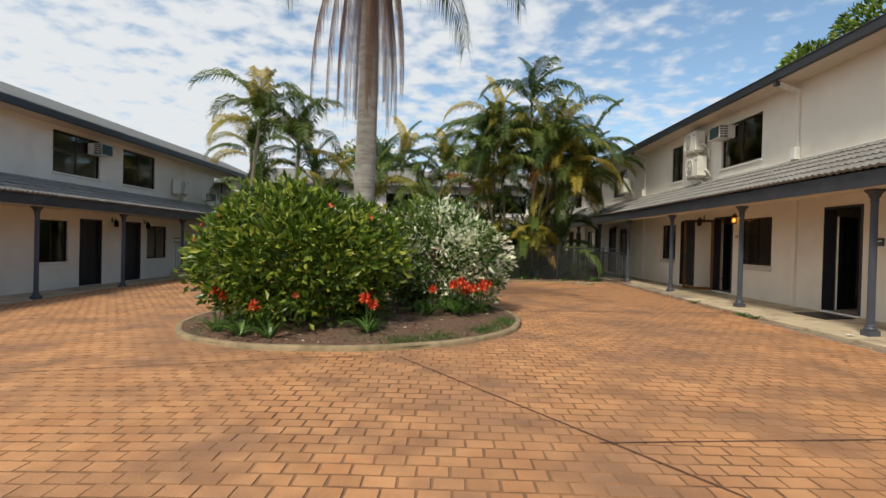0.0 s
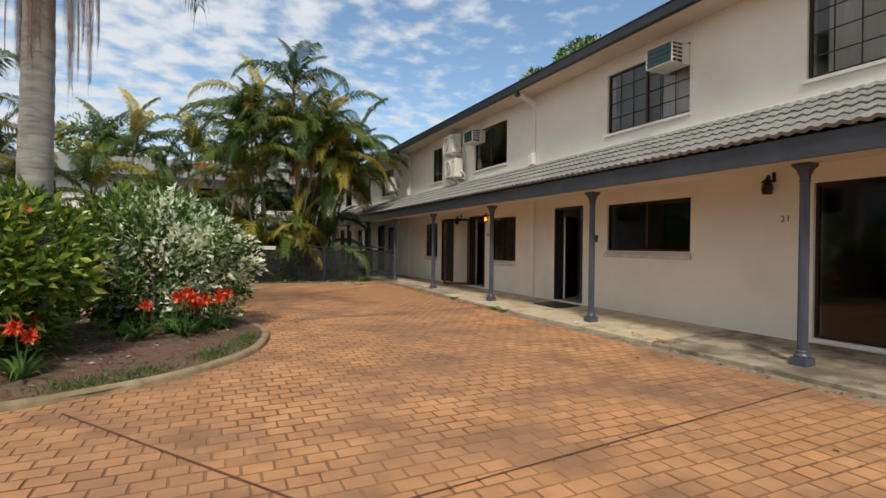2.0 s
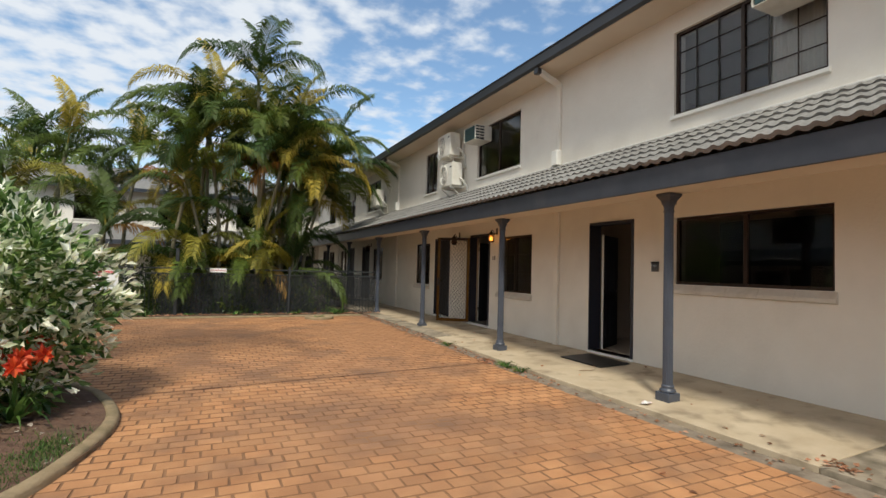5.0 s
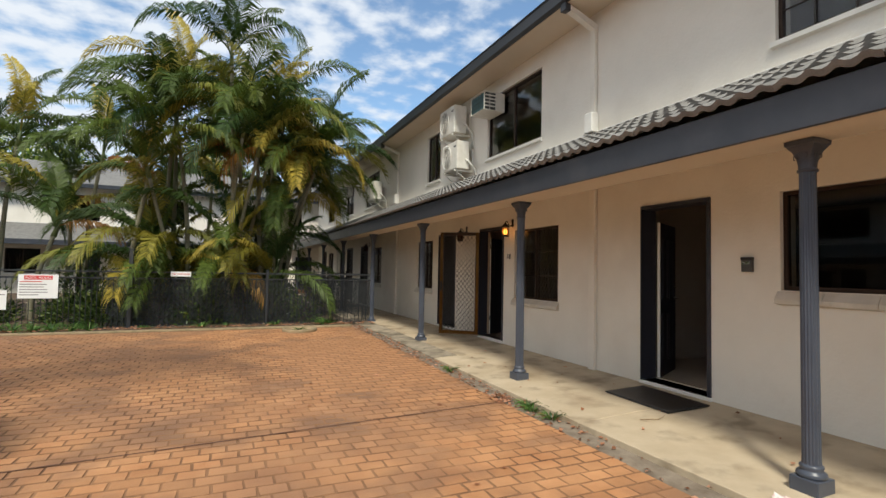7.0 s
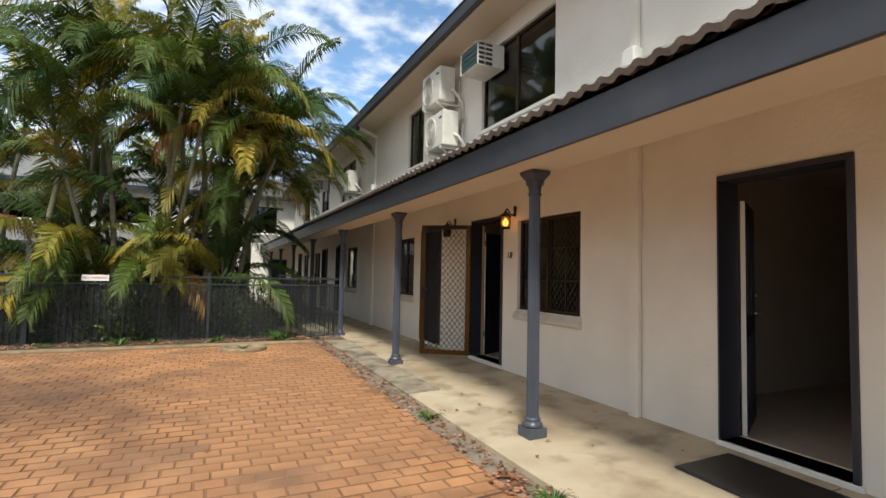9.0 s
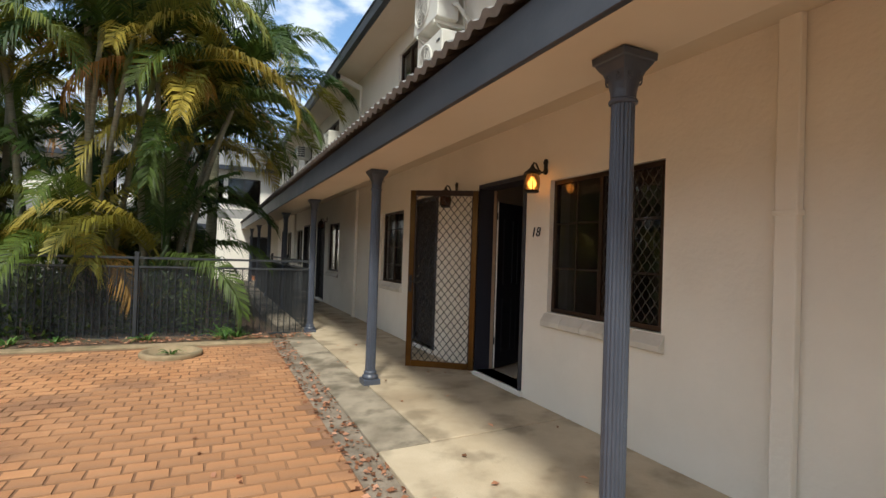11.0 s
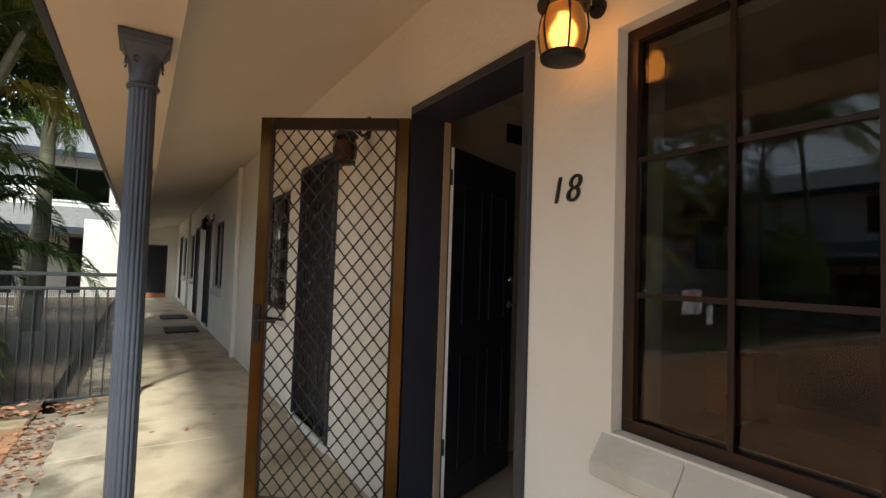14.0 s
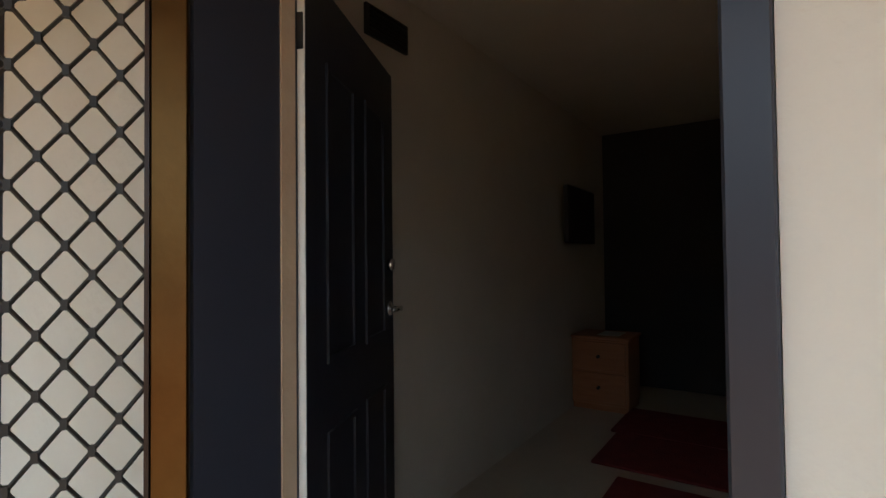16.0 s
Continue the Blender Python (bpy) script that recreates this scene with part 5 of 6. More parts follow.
def frond_mesh(name, length, a0, a1, leaf_len, count, vee, material, seed, width=0.022, droop=0.5, bend=1.35):
    """A feather frond along +x: the stalk bends from the angle a0 to a1 (degrees), leaflets on both sides."""
    rnd = random.Random(seed)
    bm = bmesh.new()
    pts, ang, p = [], [], Vector((0, 0, 0))
    n = 14
    for k in range(n + 1):
        s = k / n
        a = radians(a0 + (a1 - a0) * s ** bend)
        pts.append(p.copy())
        ang.append(a)
        p = p + Vector((math.cos(a), 0, math.sin(a))) * length / n
    tube(bm, pts, 0.016 * length / 2, 4, taper=0.002)
    for side in (-1, 1):
        for k in range(count):
            s = 0.14 + 0.85 * (k + rnd.uniform(-0.25, 0.25)) / count
            f = s * n
            i = min(int(f), n - 1)
            base = pts[i].lerp(pts[i + 1], f - i)
            a = ang[i]
            fwd = Vector((math.cos(a), 0, math.sin(a)))
            upv = Vector((-math.sin(a), 0, math.cos(a)))
            ll = leaf_len * (0.35 + 0.65 * math.sin(math.pi * min(1, 0.18 + 0.75 * s))) * rnd.uniform(0.85, 1.1)
            way = (fwd * (0.45 + 0.5 * s) + Vector((0, side, 0)) * (0.95 - 0.35 * s) + upv * (vee + rnd.uniform(-0.12, 0.12))).normalized()
            mid = base + way * ll * 0.5
            tip = base + way * ll * 0.9 + Vector((0, 0, -droop * ll * rnd.uniform(0.6, 1.2)))
            wv = fwd * width * (0.7 + 0.5 * rnd.random())
            v0, v1 = bm.verts.new(base - wv * 0.4), bm.verts.new(base + wv * 0.4)
            v2, v3 = bm.verts.new(mid + wv), bm.verts.new(mid - wv)
            v4 = bm.verts.new(tip)
            bm.faces.new((v0, v1, v2, v3))
            bm.faces.new((v3, v2, v4))
    me = bpy.data.meshes.new(name)
    bm.to_mesh(me)
    bm.free()
    me.materials.append(material)
    return me


GREEN_FRONDS = [frond_mesh("frond", L, a0, a1, ll, 66, 0.3, FROND_GREEN, 10 + k, width=0.0215, droop=0.5) for k, (L, a0, a1, ll) in enumerate(
    [(2.9, 76, -45, 0.66), (3.1, 66, -66, 0.70), (2.7, 55, -72, 0.66), (2.8, 42, -70, 0.68), (2.2, 84, 25, 0.58), (2.5, 22, -76, 0.64)])]
OLD_FRONDS = [frond_mesh("frond", 1.7, 10, -75, 0.5, 36, 0.1, FROND_OLD, 40 + k, droop=0.8) for k in range(2)]


def cane_palm(x, y, z0, height, lean, rz, fronds, seed, stem_r=0.05, size=1.0, old=0.08, label="slender cane palm with arching yellow-green fronds", group="cane palms"):
    rnd = random.Random(seed)
    t = thing("palm_tree", (x, y, z0), label, "palm tree", group)
    top = Vector((lean * math.cos(rz), lean * math.sin(rz), height))
    bm = bmesh.new()
    pts = []
    for k in range(11):
        s = k / 10
        pts.append(Vector((top.x * s ** 1.6 + 0.04 * math.sin(5 * s + seed), top.y * s ** 1.6 + 0.04 * math.cos(4 * s + seed) - 0.04, -0.1 + (height + 0.1) * s)))
    tube(bm, pts, stem_r * 1.25, 8, taper=stem_r * 0.8)
    part("trunk", bm, STEM, t, smooth=True)
    d = (pts[-1] - pts[-2]).normalized()
    tip = pts[-1]
    part("crownshaft", tube(bmesh.new(), [tip - d * 0.05, tip + d * 0.3, tip + d * 0.55], stem_r * 1.15, 8, taper=stem_r * 0.5), CROWNSHAFT, t, smooth=True)
    for k in range(fronds):
        a = 2.4 * k + rnd.uniform(-0.3, 0.3)
        s = k / max(1, fronds - 1)
        if rnd.random() < old and s > 0.5:
            me = rnd.choice(OLD_FRONDS)
        else:
            me = GREEN_FRONDS[4] if s < 0.15 else rnd.choice(GREEN_FRONDS[:4] if s < 0.7 else GREEN_FRONDS[2:4] + GREEN_FRONDS[5:])
        ob = new("frond", me)
        ob.parent = t
        ob.matrix_basis = Matrix.Translation(tip + d * (0.5 - 0.4 * s)) @ Matrix.Rotation(a, 4, "Z") @ Matrix.Rotation(rnd.uniform(-0.25, 0.25), 4, "Y") @ Matrix.Diagonal((*[size * rnd.uniform(0.8, 1.15)] * 3, 1))
    return t


rnd = random.Random(21)
# the dense clump behind the fence
CLUMP = []
for k in range(22):
    a, r = rnd.uniform(0, 2 * math.pi), rnd.uniform(0.1, 1.0) ** 0.7
    CLUMP.append((3.05 + 1.9 * r * math.cos(a), 20.6 + 1.2 * r * math.sin(a)))
for k, (x, y) in enumerate(CLUMP):
    h = rnd.uniform(2.0, 4.8) if k % 2 else rnd.uniform(0.4, 1.7)
    if x > 4.05:
        h = max(h, 3.4)
    out = math.atan2(y - 20.6, x - 3.05)
    cane_palm(x, y, 0.02, h, 0.25 + 0.15 * h, out, 8 if h < 3 else 9, 100 + k, size=rnd.uniform(0.85, 1.1))
for x, y, h, ln, n in ((3.45, 19.5, 6.7, 0.12, 8), (1.7, 20.8, 6.0, 0.4, 8), (4.3, 21.2, 5.9, 0.5, 9), (4.3, 20.2, 4.9, 0.4, 8), (1.1, 20.4, 4.6, 0.7, 9), (2.5, 20.1, 5.0, 0.4, 9), (3.8, 20.0, 5.2, 0.4, 9), (2.0, 20.6, 5.4, 0.5, 9)):
    cane_palm(x, y, 0.02, h, ln, rnd.uniform(0, 6.28), n, int(x * 100), stem_r=0.055, old=0.14)
# a second, looser row and the palms by the far units
for x, y, h in ((-0.6, 24, 4.4), (-2.4, 23, 4.8), (-4.0, 25, 4.6), (-1.5, 26, 3.6), (0.6, 26.5, 4.4), (-6.0, 24, 4.0), (2.6, 25.5, 4.6), (4.6, 27.5, 4.8), (-3.2, 21.2, 2.6), (-5.2, 21.8, 2.2), (-8.2, 22.5, 3.0), (-1.0, 21.0, 2.2)):
    cane_palm(x, y, 0.02, h, 0.5, rnd.uniform(0, 6.28), 9, int(h * 90 + x * 7), stem_r=0.06, size=1.1, old=0.12)
cane_palm(5.25, 24.6, 0.02, 5.4, 0.3, 1.0, 11, 911, stem_r=0.13, size=1.1, old=0.5, label="palm with a thick trunk and hanging dead fronds")
cane_palm(4.6, 20.0, 0.02, 4.4, 0.4, 4.2, 7, 912, stem_r=0.05, old=0.6)
# taller palms towards the west building
for x, y, h in ((-7.9, 19.6, 5.8), (-9.4, 23.5, 5.2), (-6.4, 20.3, 4.8)):
    cane_palm(x, y, 0.0, h, 0.3, rnd.uniform(0, 6.28), 11, int(h * 70 - x * 3), stem_r=0.08, size=1.15, old=0.0, label="feather palm with bright green arching fronds", group="feather palms")

# the tall palm on the island, dead fronds hanging from its crown
PX, PY = -1.50, 8.95
t = thing("tall_palm", (PX, PY, soil_z(PX, PY) - 0.05), "tall grey-trunked palm with hanging dead brown fronds", "palm tree")
bm = bmesh.new()
prof = []
rnd = random.Random(8)
for k in range(60):
    z = 7.3 * k / 59
    r = 0.215 - 0.010 * z + (0.09 * math.exp(-z * 2.2)) + 0.006 * (k % 2) + rnd.uniform(-0.004, 0.004)
    prof.append((r, z))
lathe(bm, prof, 20)
for v in bm.verts:
    v.co.x += 0.10 * math.sin(v.co.z * 0.42) * (v.co.z / 7.3)
part("trunk", bm, TRUNK, t, "grey ringed trunk", smooth=True)
DEAD = [frond_mesh("frond", L, a0, a1, 0.40, 120, -0.2, FROND_DEAD, 60 + k, width=0.014, droop=1.5, bend=0.2) for k, (L, a0, a1) in enumerate([(4.0, 40, -93), (4.5, 50, -92), (3.6, 30, -94)])]
TALL_GREEN = [frond_mesh("frond", 3.4, a0, a1, 0.62, 60, 0.0, FROND_GREEN, 70 + k, width=0.018, droop=1.0) for k, (a0, a1) in enumerate([(30, -88), (45, -80), (60, -50), (20, -92)])]
rnd = random.Random(12)
for k in range(20):
    a = 2 * math.pi * k / 20 + rnd.uniform(-0.15, 0.15)
    ob = new("dead_frond", rnd.choice(DEAD))
    ob.parent = t
    ob.matrix_basis = Matrix.Translation((0.05, 0, 6.85 + rnd.uniform(-0.2, 0.2))) @ Matrix.Rotation(a, 4, "Z") @ Matrix.Diagonal((rnd.uniform(0.2, 0.8), rnd.uniform(0.25, 0.42), rnd.uniform(0.85, 1.08), 1))
for k in range(9):
    a = 2.4 * k
    ob = new("frond", TALL_GREEN[k % 4])
    ob.parent = t
    ob.matrix_basis = Matrix.Translation((0.05, 0, 6.95)) @ Matrix.Rotation(a, 4, "Z") @ Matrix.Diagonal((1.15, 1.0, 1.0, 1))


# ---- shrubs ----
def leaf_cloud(bm, rnd, n, point, size, fold=0.25, aspect=0.42):
    """n folded leaves at the places and outward ways that point() gives."""
    for _ in range(n):
        p, out = point()
        way = (out + Vector((rnd.uniform(-1, 1), rnd.uniform(-1, 1), rnd.uniform(-0.7, 0.9))) * 0.75).normalized()
        side = way.cross(Vector((rnd.uniform(-1, 1), rnd.uniform(-1, 1), rnd.uniform(-1, 1)))).normalized()
        nrm = way.cross(side)
        L = size * rnd.uniform(0.6, 1.25)
        w = L * aspect
        a = bm.verts.new(p)
        b = bm.verts.new(p + way * L * 0.5 + side * w * 0.5 + nrm * fold * w)
        c = bm.verts.new(p + way * L - nrm * 0.12 * L)
        d = bm.verts.new(p + way * L * 0.5 - side * w * 0.5 + nrm * fold * w)
        m = bm.verts.new(p + way * L * 0.52)
        bm.faces.new((a, b, m))
        bm.faces.new((b, c, m))
        bm.faces.new((c, d, m))
        bm.faces.new((d, a, m))


def shrub(name, label, centre, radii, n, size, material, seed, lump=0.16, group="", base_z=0.15, deep=0.5, second=None):
    rnd = random.Random(seed)
    cx, cy, cz = centre
    t = thing(name, (cx, cy, soil_z(cx, cy) - 0.03), label, "shrub", group)
    z0 = cz - t.location.z
    lobes = [(Vector((rnd.gauss(0, 1), rnd.gauss(0, 1), rnd.gauss(0, 0.8))).normalized(), rnd.uniform(0.5, 1.0)) for _ in range(26)]

    def point():
        while True:
            d = Vector((rnd.gauss(0, 1), rnd.gauss(0, 1), rnd.gauss(0, 1))).normalized()
            bulge = 1.0 + lump * (max(l * max(0.0, d.dot(v)) ** 14 for v, l in lobes) - 0.35) + 0.05 * noise.noise(d * 3.1)
            r = bulge * (1 - deep * rnd.random() ** 2.2)
            p = Vector((d.x * radii[0] * r, d.y * radii[1] * r, z0 + d.z * radii[2] * r))
            if p.z > base_z:
                return p, Vector((d.x, d.y, d.z * 0.8 + 0.25)).normalized()
    state = [0, None, None]

    def sprig():
        # leaves stand in sprigs of a dozen round one twig's tip
        if state[0] <= 0:
            state[0], (state[1], state[2]) = rnd.randint(8, 15), point()
        state[0] -= 1
        off = Vector((rnd.gauss(0, 1), rnd.gauss(0, 1), rnd.gauss(0, 1))) * size * 0.42
        return state[1] + off - state[2] * abs(rnd.gauss(0, 0.4)) * size, (state[2] + off.normalized() * 0.9).normalized()
    bm = bmesh.new()
    leaf_cloud(bm, rnd, n, sprig, size)
    part("crown", bm, material, t)
    if second:
        bm = bmesh.new()
        state[0] = 0
        leaf_cloud(bm, rnd, int(n * 1.0), sprig, size)
        part("pale_foliage", bm, second, t, "creamy white-edged young leaves")
    for k in range(7):
        a = 0.9 * k
        e = Vector((math.cos(a) * radii[0] * 0.6, math.sin(a) * radii[1] * 0.6, z0 + radii[2] * 0.4))
        part("branch", tube(bmesh.new(), [(0.06 * math.cos(a), 0.06 * math.sin(a), -0.02), e * 0.4 + Vector((0, 0, 0.1)), e * 0.75 + Vector((0, 0, 0.1)), e], 0.022, 6, taper=0.006), BARK, t)
    return t


BARK = mat("brown_shrub_bark", (0.10, 0.07, 0.045), (0.17, 0.12, 0.08), 0.9, 9, 0.4, 50)
HIBISCUS = leaf_mat("glossy_green_leaves", (0.045, 0.095, 0.010), (0.11, 0.19, 0.022), (0.38, 0.42, 0.07), 0.6, rough=0.32)
VARIEGATED = leaf_mat("variegated_white_green_leaves", (0.035, 0.09, 0.014), (0.08, 0.17, 0.03), (0.30, 0.40, 0.14), 0.5)
CREAM_LEAF = leaf_mat("cream_edged_leaves", (0.42, 0.52, 0.26), (0.80, 0.82, 0.60), (0.95, 0.94, 0.82), 0.4)
LIME = leaf_mat("lime_green_leaves", (0.05, 0.11, 0.02), (0.12, 0.20, 0.03), (0.24, 0.30, 0.05), 0.5)
RED_LEAF = leaf_mat("dark_red_cordyline_leaves", (0.06, 0.012, 0.02), (0.11, 0.02, 0.03), (0.16, 0.04, 0.04), 0.5)
shrub("hibiscus_shrub", "large rounded glossy green hibiscus shrub", (-2.27, 7.85, 1.06), (1.60, 1.42, 1.17), 14500, 0.15, HIBISCUS, 2, base_z=0.08, lump=0.22)
shrub("variegated_shrub", "bushy shrub with white-edged variegated leaves", (0.08, 9.85, 1.10), (1.13, 1.05, 1.15), 6200, 0.125, VARIEGATED, 3, base_z=0.12, lump=0.36, second=CREAM_LEAF)
shrub("green_shrub", "fresh green shrub growing through the variegated one", (-0.62, 9.6, 1.22), (0.74, 0.75, 1.0), 4200, 0.13, LIME, 4, base_z=0.15)
shrub("green_shrub", "dark green shrub behind the tall palm", (-2.5, 10.3, 0.95), (0.95, 0.75, 0.95), 4500, 0.10, HIBISCUS, 6)

FLOWER_RED = leaf_mat("red_orange_petals", (0.55, 0.03, 0.012), (0.68, 0.07, 0.02), (0.75, 0.16, 0.05), 0.5, rough=0.5)
HIB_FLOWER = leaf_mat("orange_hibiscus_petals", (0.62, 0.10, 0.04), (0.7, 0.16, 0.07), (0.75, 0.25, 0.12), 0.5, rough=0.5)
STRAP = leaf_mat("strap_leaf_green", (0.035, 0.09, 0.018), (0.07, 0.15, 0.03), (0.13, 0.22, 0.05), 0.5, rough=0.4)


def blossom(bm, at, way, size, rnd):
    side = way.cross(Vector((0.3, 0.2, 1))).normalized()
    up_ = way.cross(side)
    for k in range(6):
        a = math.pi / 3 * k + rnd.uniform(-0.1, 0.1)
        e = side * math.cos(a) + up_ * math.sin(a)
        q = way.cross(e) * size * 0.28
        m = at + way * size * 0.45 + e * size * 0.45
        v = [bm.verts.new(p) for p in (at, m - q, at + way * size * 0.55 + e * size, m + q)]
        bm.faces.new(v)


def strap_clump(name, label, x, y, z, leaves, length, stalks, seed, group, flower=FLOWER_RED, width=0.018):
    rnd = random.Random(seed)
    t = thing(name, (x, y, z), label, "plant", group)
    bm = bmesh.new()
    for k in range(leaves):
        a = rnd.uniform(0, 2 * math.pi)
        L = length * rnd.uniform(0.6, 1.1)
        e = Vector((math.cos(a), math.sin(a), 0))
        n = e.cross(Vector((0, 0, 1))) * width
        rise = rnd.uniform(0.55, 1.25)
        prev = None
        for j in range(6):
            s = j / 5
            c = e * (0.03 + L * s * math.cos(rise * (1 - 0.4 * s))) + Vector((0, 0, L * (s * math.sin(rise) - 0.55 * s * s * s)))
            w = 1 - 0.9 * max(0, s - 0.35) / 0.65
            cur = (bm.verts.new(c - n * w), bm.verts.new(c + n * w + Vector((0, 0, 0.004))))
            if prev:
                bm.faces.new((prev[0], prev[1], cur[1], cur[0]))
            prev = cur
    part("leaves", bm, STRAP, t)
    for k in range(stalks):
        a, lean = rnd.uniform(0, 2 * math.pi), rnd.uniform(0.05, 0.22)
        h = length * rnd.uniform(0.75, 1.2)
        tip = Vector((lean * math.cos(a), lean * math.sin(a), h))
        st = part("flower_stalk", tube(bmesh.new(), [(0, 0, 0), tip * 0.55, tip], 0.008, 5), STRAP, t)
        bm = bmesh.new()
        for j in range(4):
            b = a + math.pi / 2 * j + rnd.uniform(-0.3, 0.3)
            blossom(bm, tip, Vector((math.cos(b), math.sin(b), 0.15)).normalized(), 0.085 * rnd.uniform(0.8, 1.2), rnd)
        part("blossom", bm, flower, st, "red trumpet flowers")
    return t


LILIES = [(-3.25, 6.95, 2), (-2.75, 6.6, 1), (-1.0, 6.75, 2), (-1.15, 7.45, 1), (0.30, 8.55, 3), (0.52, 8.75, 4), (0.72, 9.1, 4), (0.42, 9.25, 4), (0.62, 9.75, 3), (0.15, 8.8, 2), (-0.2, 8.35, 1), (-0.45, 8.6, 0), (-2.3, 6.45, 0)]
for k, (x, y, n) in enumerate(LILIES):
    strap_clump("lily", "clump of strap-leaved lilies%s" % (" with red-orange trumpet flowers" if n else " without flowers"), x, y, soil_z(x, y), 26, 0.52, n, 200 + k, "lilies")
t = thing("hibiscus_flowers", (-2.27, 7.85, 0.2), "scattered orange hibiscus flowers on the green shrub", "flowers", kind="stuff")
bm = bmesh.new()
rnd = random.Random(9)
for ax, az in ((-1.15, 0.75), (-1.05, 0.45), (-0.95, 0.25), (-0.7, 0.55), (0.55, 0.75), (1.0, 0.6), (-1.2, 0.2), (0.2, -0.35)):
    d = Vector((math.sin(ax) * math.cos(az), -math.cos(ax) * math.cos(az), math.sin(az)))
    blossom(bm, Vector((d.x * 1.7, d.y * 1.5, 0.86 + d.z * 1.2)), d, 0.06, rnd)
part("blossom", bm, HIB_FLOWER, t)
# cordyline beside the variegated shrub
t = thing("cordyline", (-0.12, 8.95, soil_z(-0.12, 8.95)), "dark red cordyline among the shrubs", "plant")
part("stem", tube(bmesh.new(), [(0, 0, 0), (0.02, 0, 0.5), (0, 0.02, 1.0)], 0.014, 6), BARK, t)
bm = bmesh.new()
rnd = random.Random(33)
for k in range(22):
    a, rise = rnd.uniform(0, 6.28), rnd.uniform(0.1, 1.3)
    e = Vector((math.cos(a) * math.cos(rise), math.sin(a) * math.cos(rise), math.sin(rise)))
    n = e.cross(Vector((0.1, 0.2, 1))).normalized() * 0.03
    b = Vector((0, 0.02, rnd.uniform(0.75, 1.02)))
    L = rnd.uniform(0.25, 0.42)
    v = [bm.verts.new(p) for p in (b, b + e * L * 0.5 + n, b + e * L + Vector((0, 0, -0.1)), b + e * L * 0.5 - n)]
    bm.faces.new(v)
part("leaves", bm, RED_LEAF, t)

# low planting along the fence
rnd = random.Random(71)
for k in range(11):
    x = -2.4 + 0.32 * k
    strap_clump("border_plant", "dark green strappy border plant before the fence", x, 18.22 + rnd.uniform(-0.06, 0.06), 0.09, 34, 0.42, 0, 300 + k, "border plants", width=0.013)
for x, y, L in ((5.55, 18.15, 0.45), (5.75, 18.2, 0.4), (4.5, 18.2, 0.3), (2.9, 18.15, 0.34), (3.4, 18.2, 0.25), (1.8, 18.2, 0.2)):
    strap_clump("border_plant", "fresh green strappy plant before the fence", x, y + 0.08, 0.09, 22, L, 0, int(x * 70), "border plants", width=0.016)
strap_clump("weed", "weeds growing in the drain ring", 4.90, 17.15, 0.10, 30, 0.16, 0, 77, "weeds", width=0.008)
for x, y in ((6.40, 10.35), (6.37, 10.2), (6.40, 9.9), (6.36, 12.3)):
    strap_clump("weed", "tuft of grass in the gap beside the slab", x, y, court_rise(y) - 0.01, 40, 0.17, 0, int(y * 50), "weeds", width=0.006)


def greenery(name, label, centre, radii, n, size, material, seed, category="bush"):
    """A loose bank of leaves for the garden beyond the fence."""
    rnd = random.Random(seed)
    t = thing(name, centre, label, category)

    def point():
        d = Vector((rnd.gauss(0, 1), rnd.gauss(0, 1), abs(rnd.gauss(0, 1)))).normalized()
        k = (0.55 + 0.45 * rnd.random()) * (1 + 0.3 * noise.noise(d * 2.3 + Vector((seed, 0, 0))))
        return Vector((d.x * radii[0] * k, d.y * radii[1] * k, d.z * radii[2] * k)), d
    bm = bmesh.new()
    leaf_cloud(bm, rnd, n, point, size)
    part("crown", bm, material, t)
    part("stem", tube(bmesh.new(), [(0, 0, -0.05), (0, 0, radii[2] * 0.6)], 0.03, 6, taper=0.01), BARK, t)
    return t


DARK_GREEN = leaf_mat("dark_garden_leaves", (0.018, 0.046, 0.008), (0.05, 0.09, 0.016), (0.14, 0.17, 0.03), 0.65, through_light=0.25)
for k, (x, y, r, h) in enumerate(((1.9, 19.6, 0.9, 1.2), (3.6, 19.6, 1.0, 1.3), (0.2, 20.2, 0.9, 0.8), (-2.0, 20.6, 1.0, 1.0), (-4.5, 20.2, 1.2, 1.1), (2.6, 22.6, 1.6, 2.2), (3.9, 22.6, 1.2, 2.0), (-6.5, 21.5, 1.3, 1.5), (0.9, 19.2, 0.7, 1.0), (2.8, 19.1, 0.75, 1.15), (4.5, 19.3, 0.6, 1.2), (4.6, 21.6, 0.7, 2.0), (1.2, 21.6, 1.0, 2.0), (0.0, 22.4, 1.2, 1.8), (3.3, 20.6, 1.2, 1.9))):
    greenery("garden_bush", "dark leafy bush under the palms", (x, y, 0.0), (r, r * 0.8, h), 1500, 0.13, DARK_GREEN, 400 + k)
greenery("garden_bush", "lime green leafy shrub near the west building", (-6.3, 19.4, 0.6), (1.0, 0.9, 2.6), 3200, 0.16, LIME, 450)
greenery("garden_bush", "green leafy shrub climbing by the fence", (5.3, 19.0, 0.0), (0.4, 0.3, 1.3), 700, 0.10, LIME, 451)


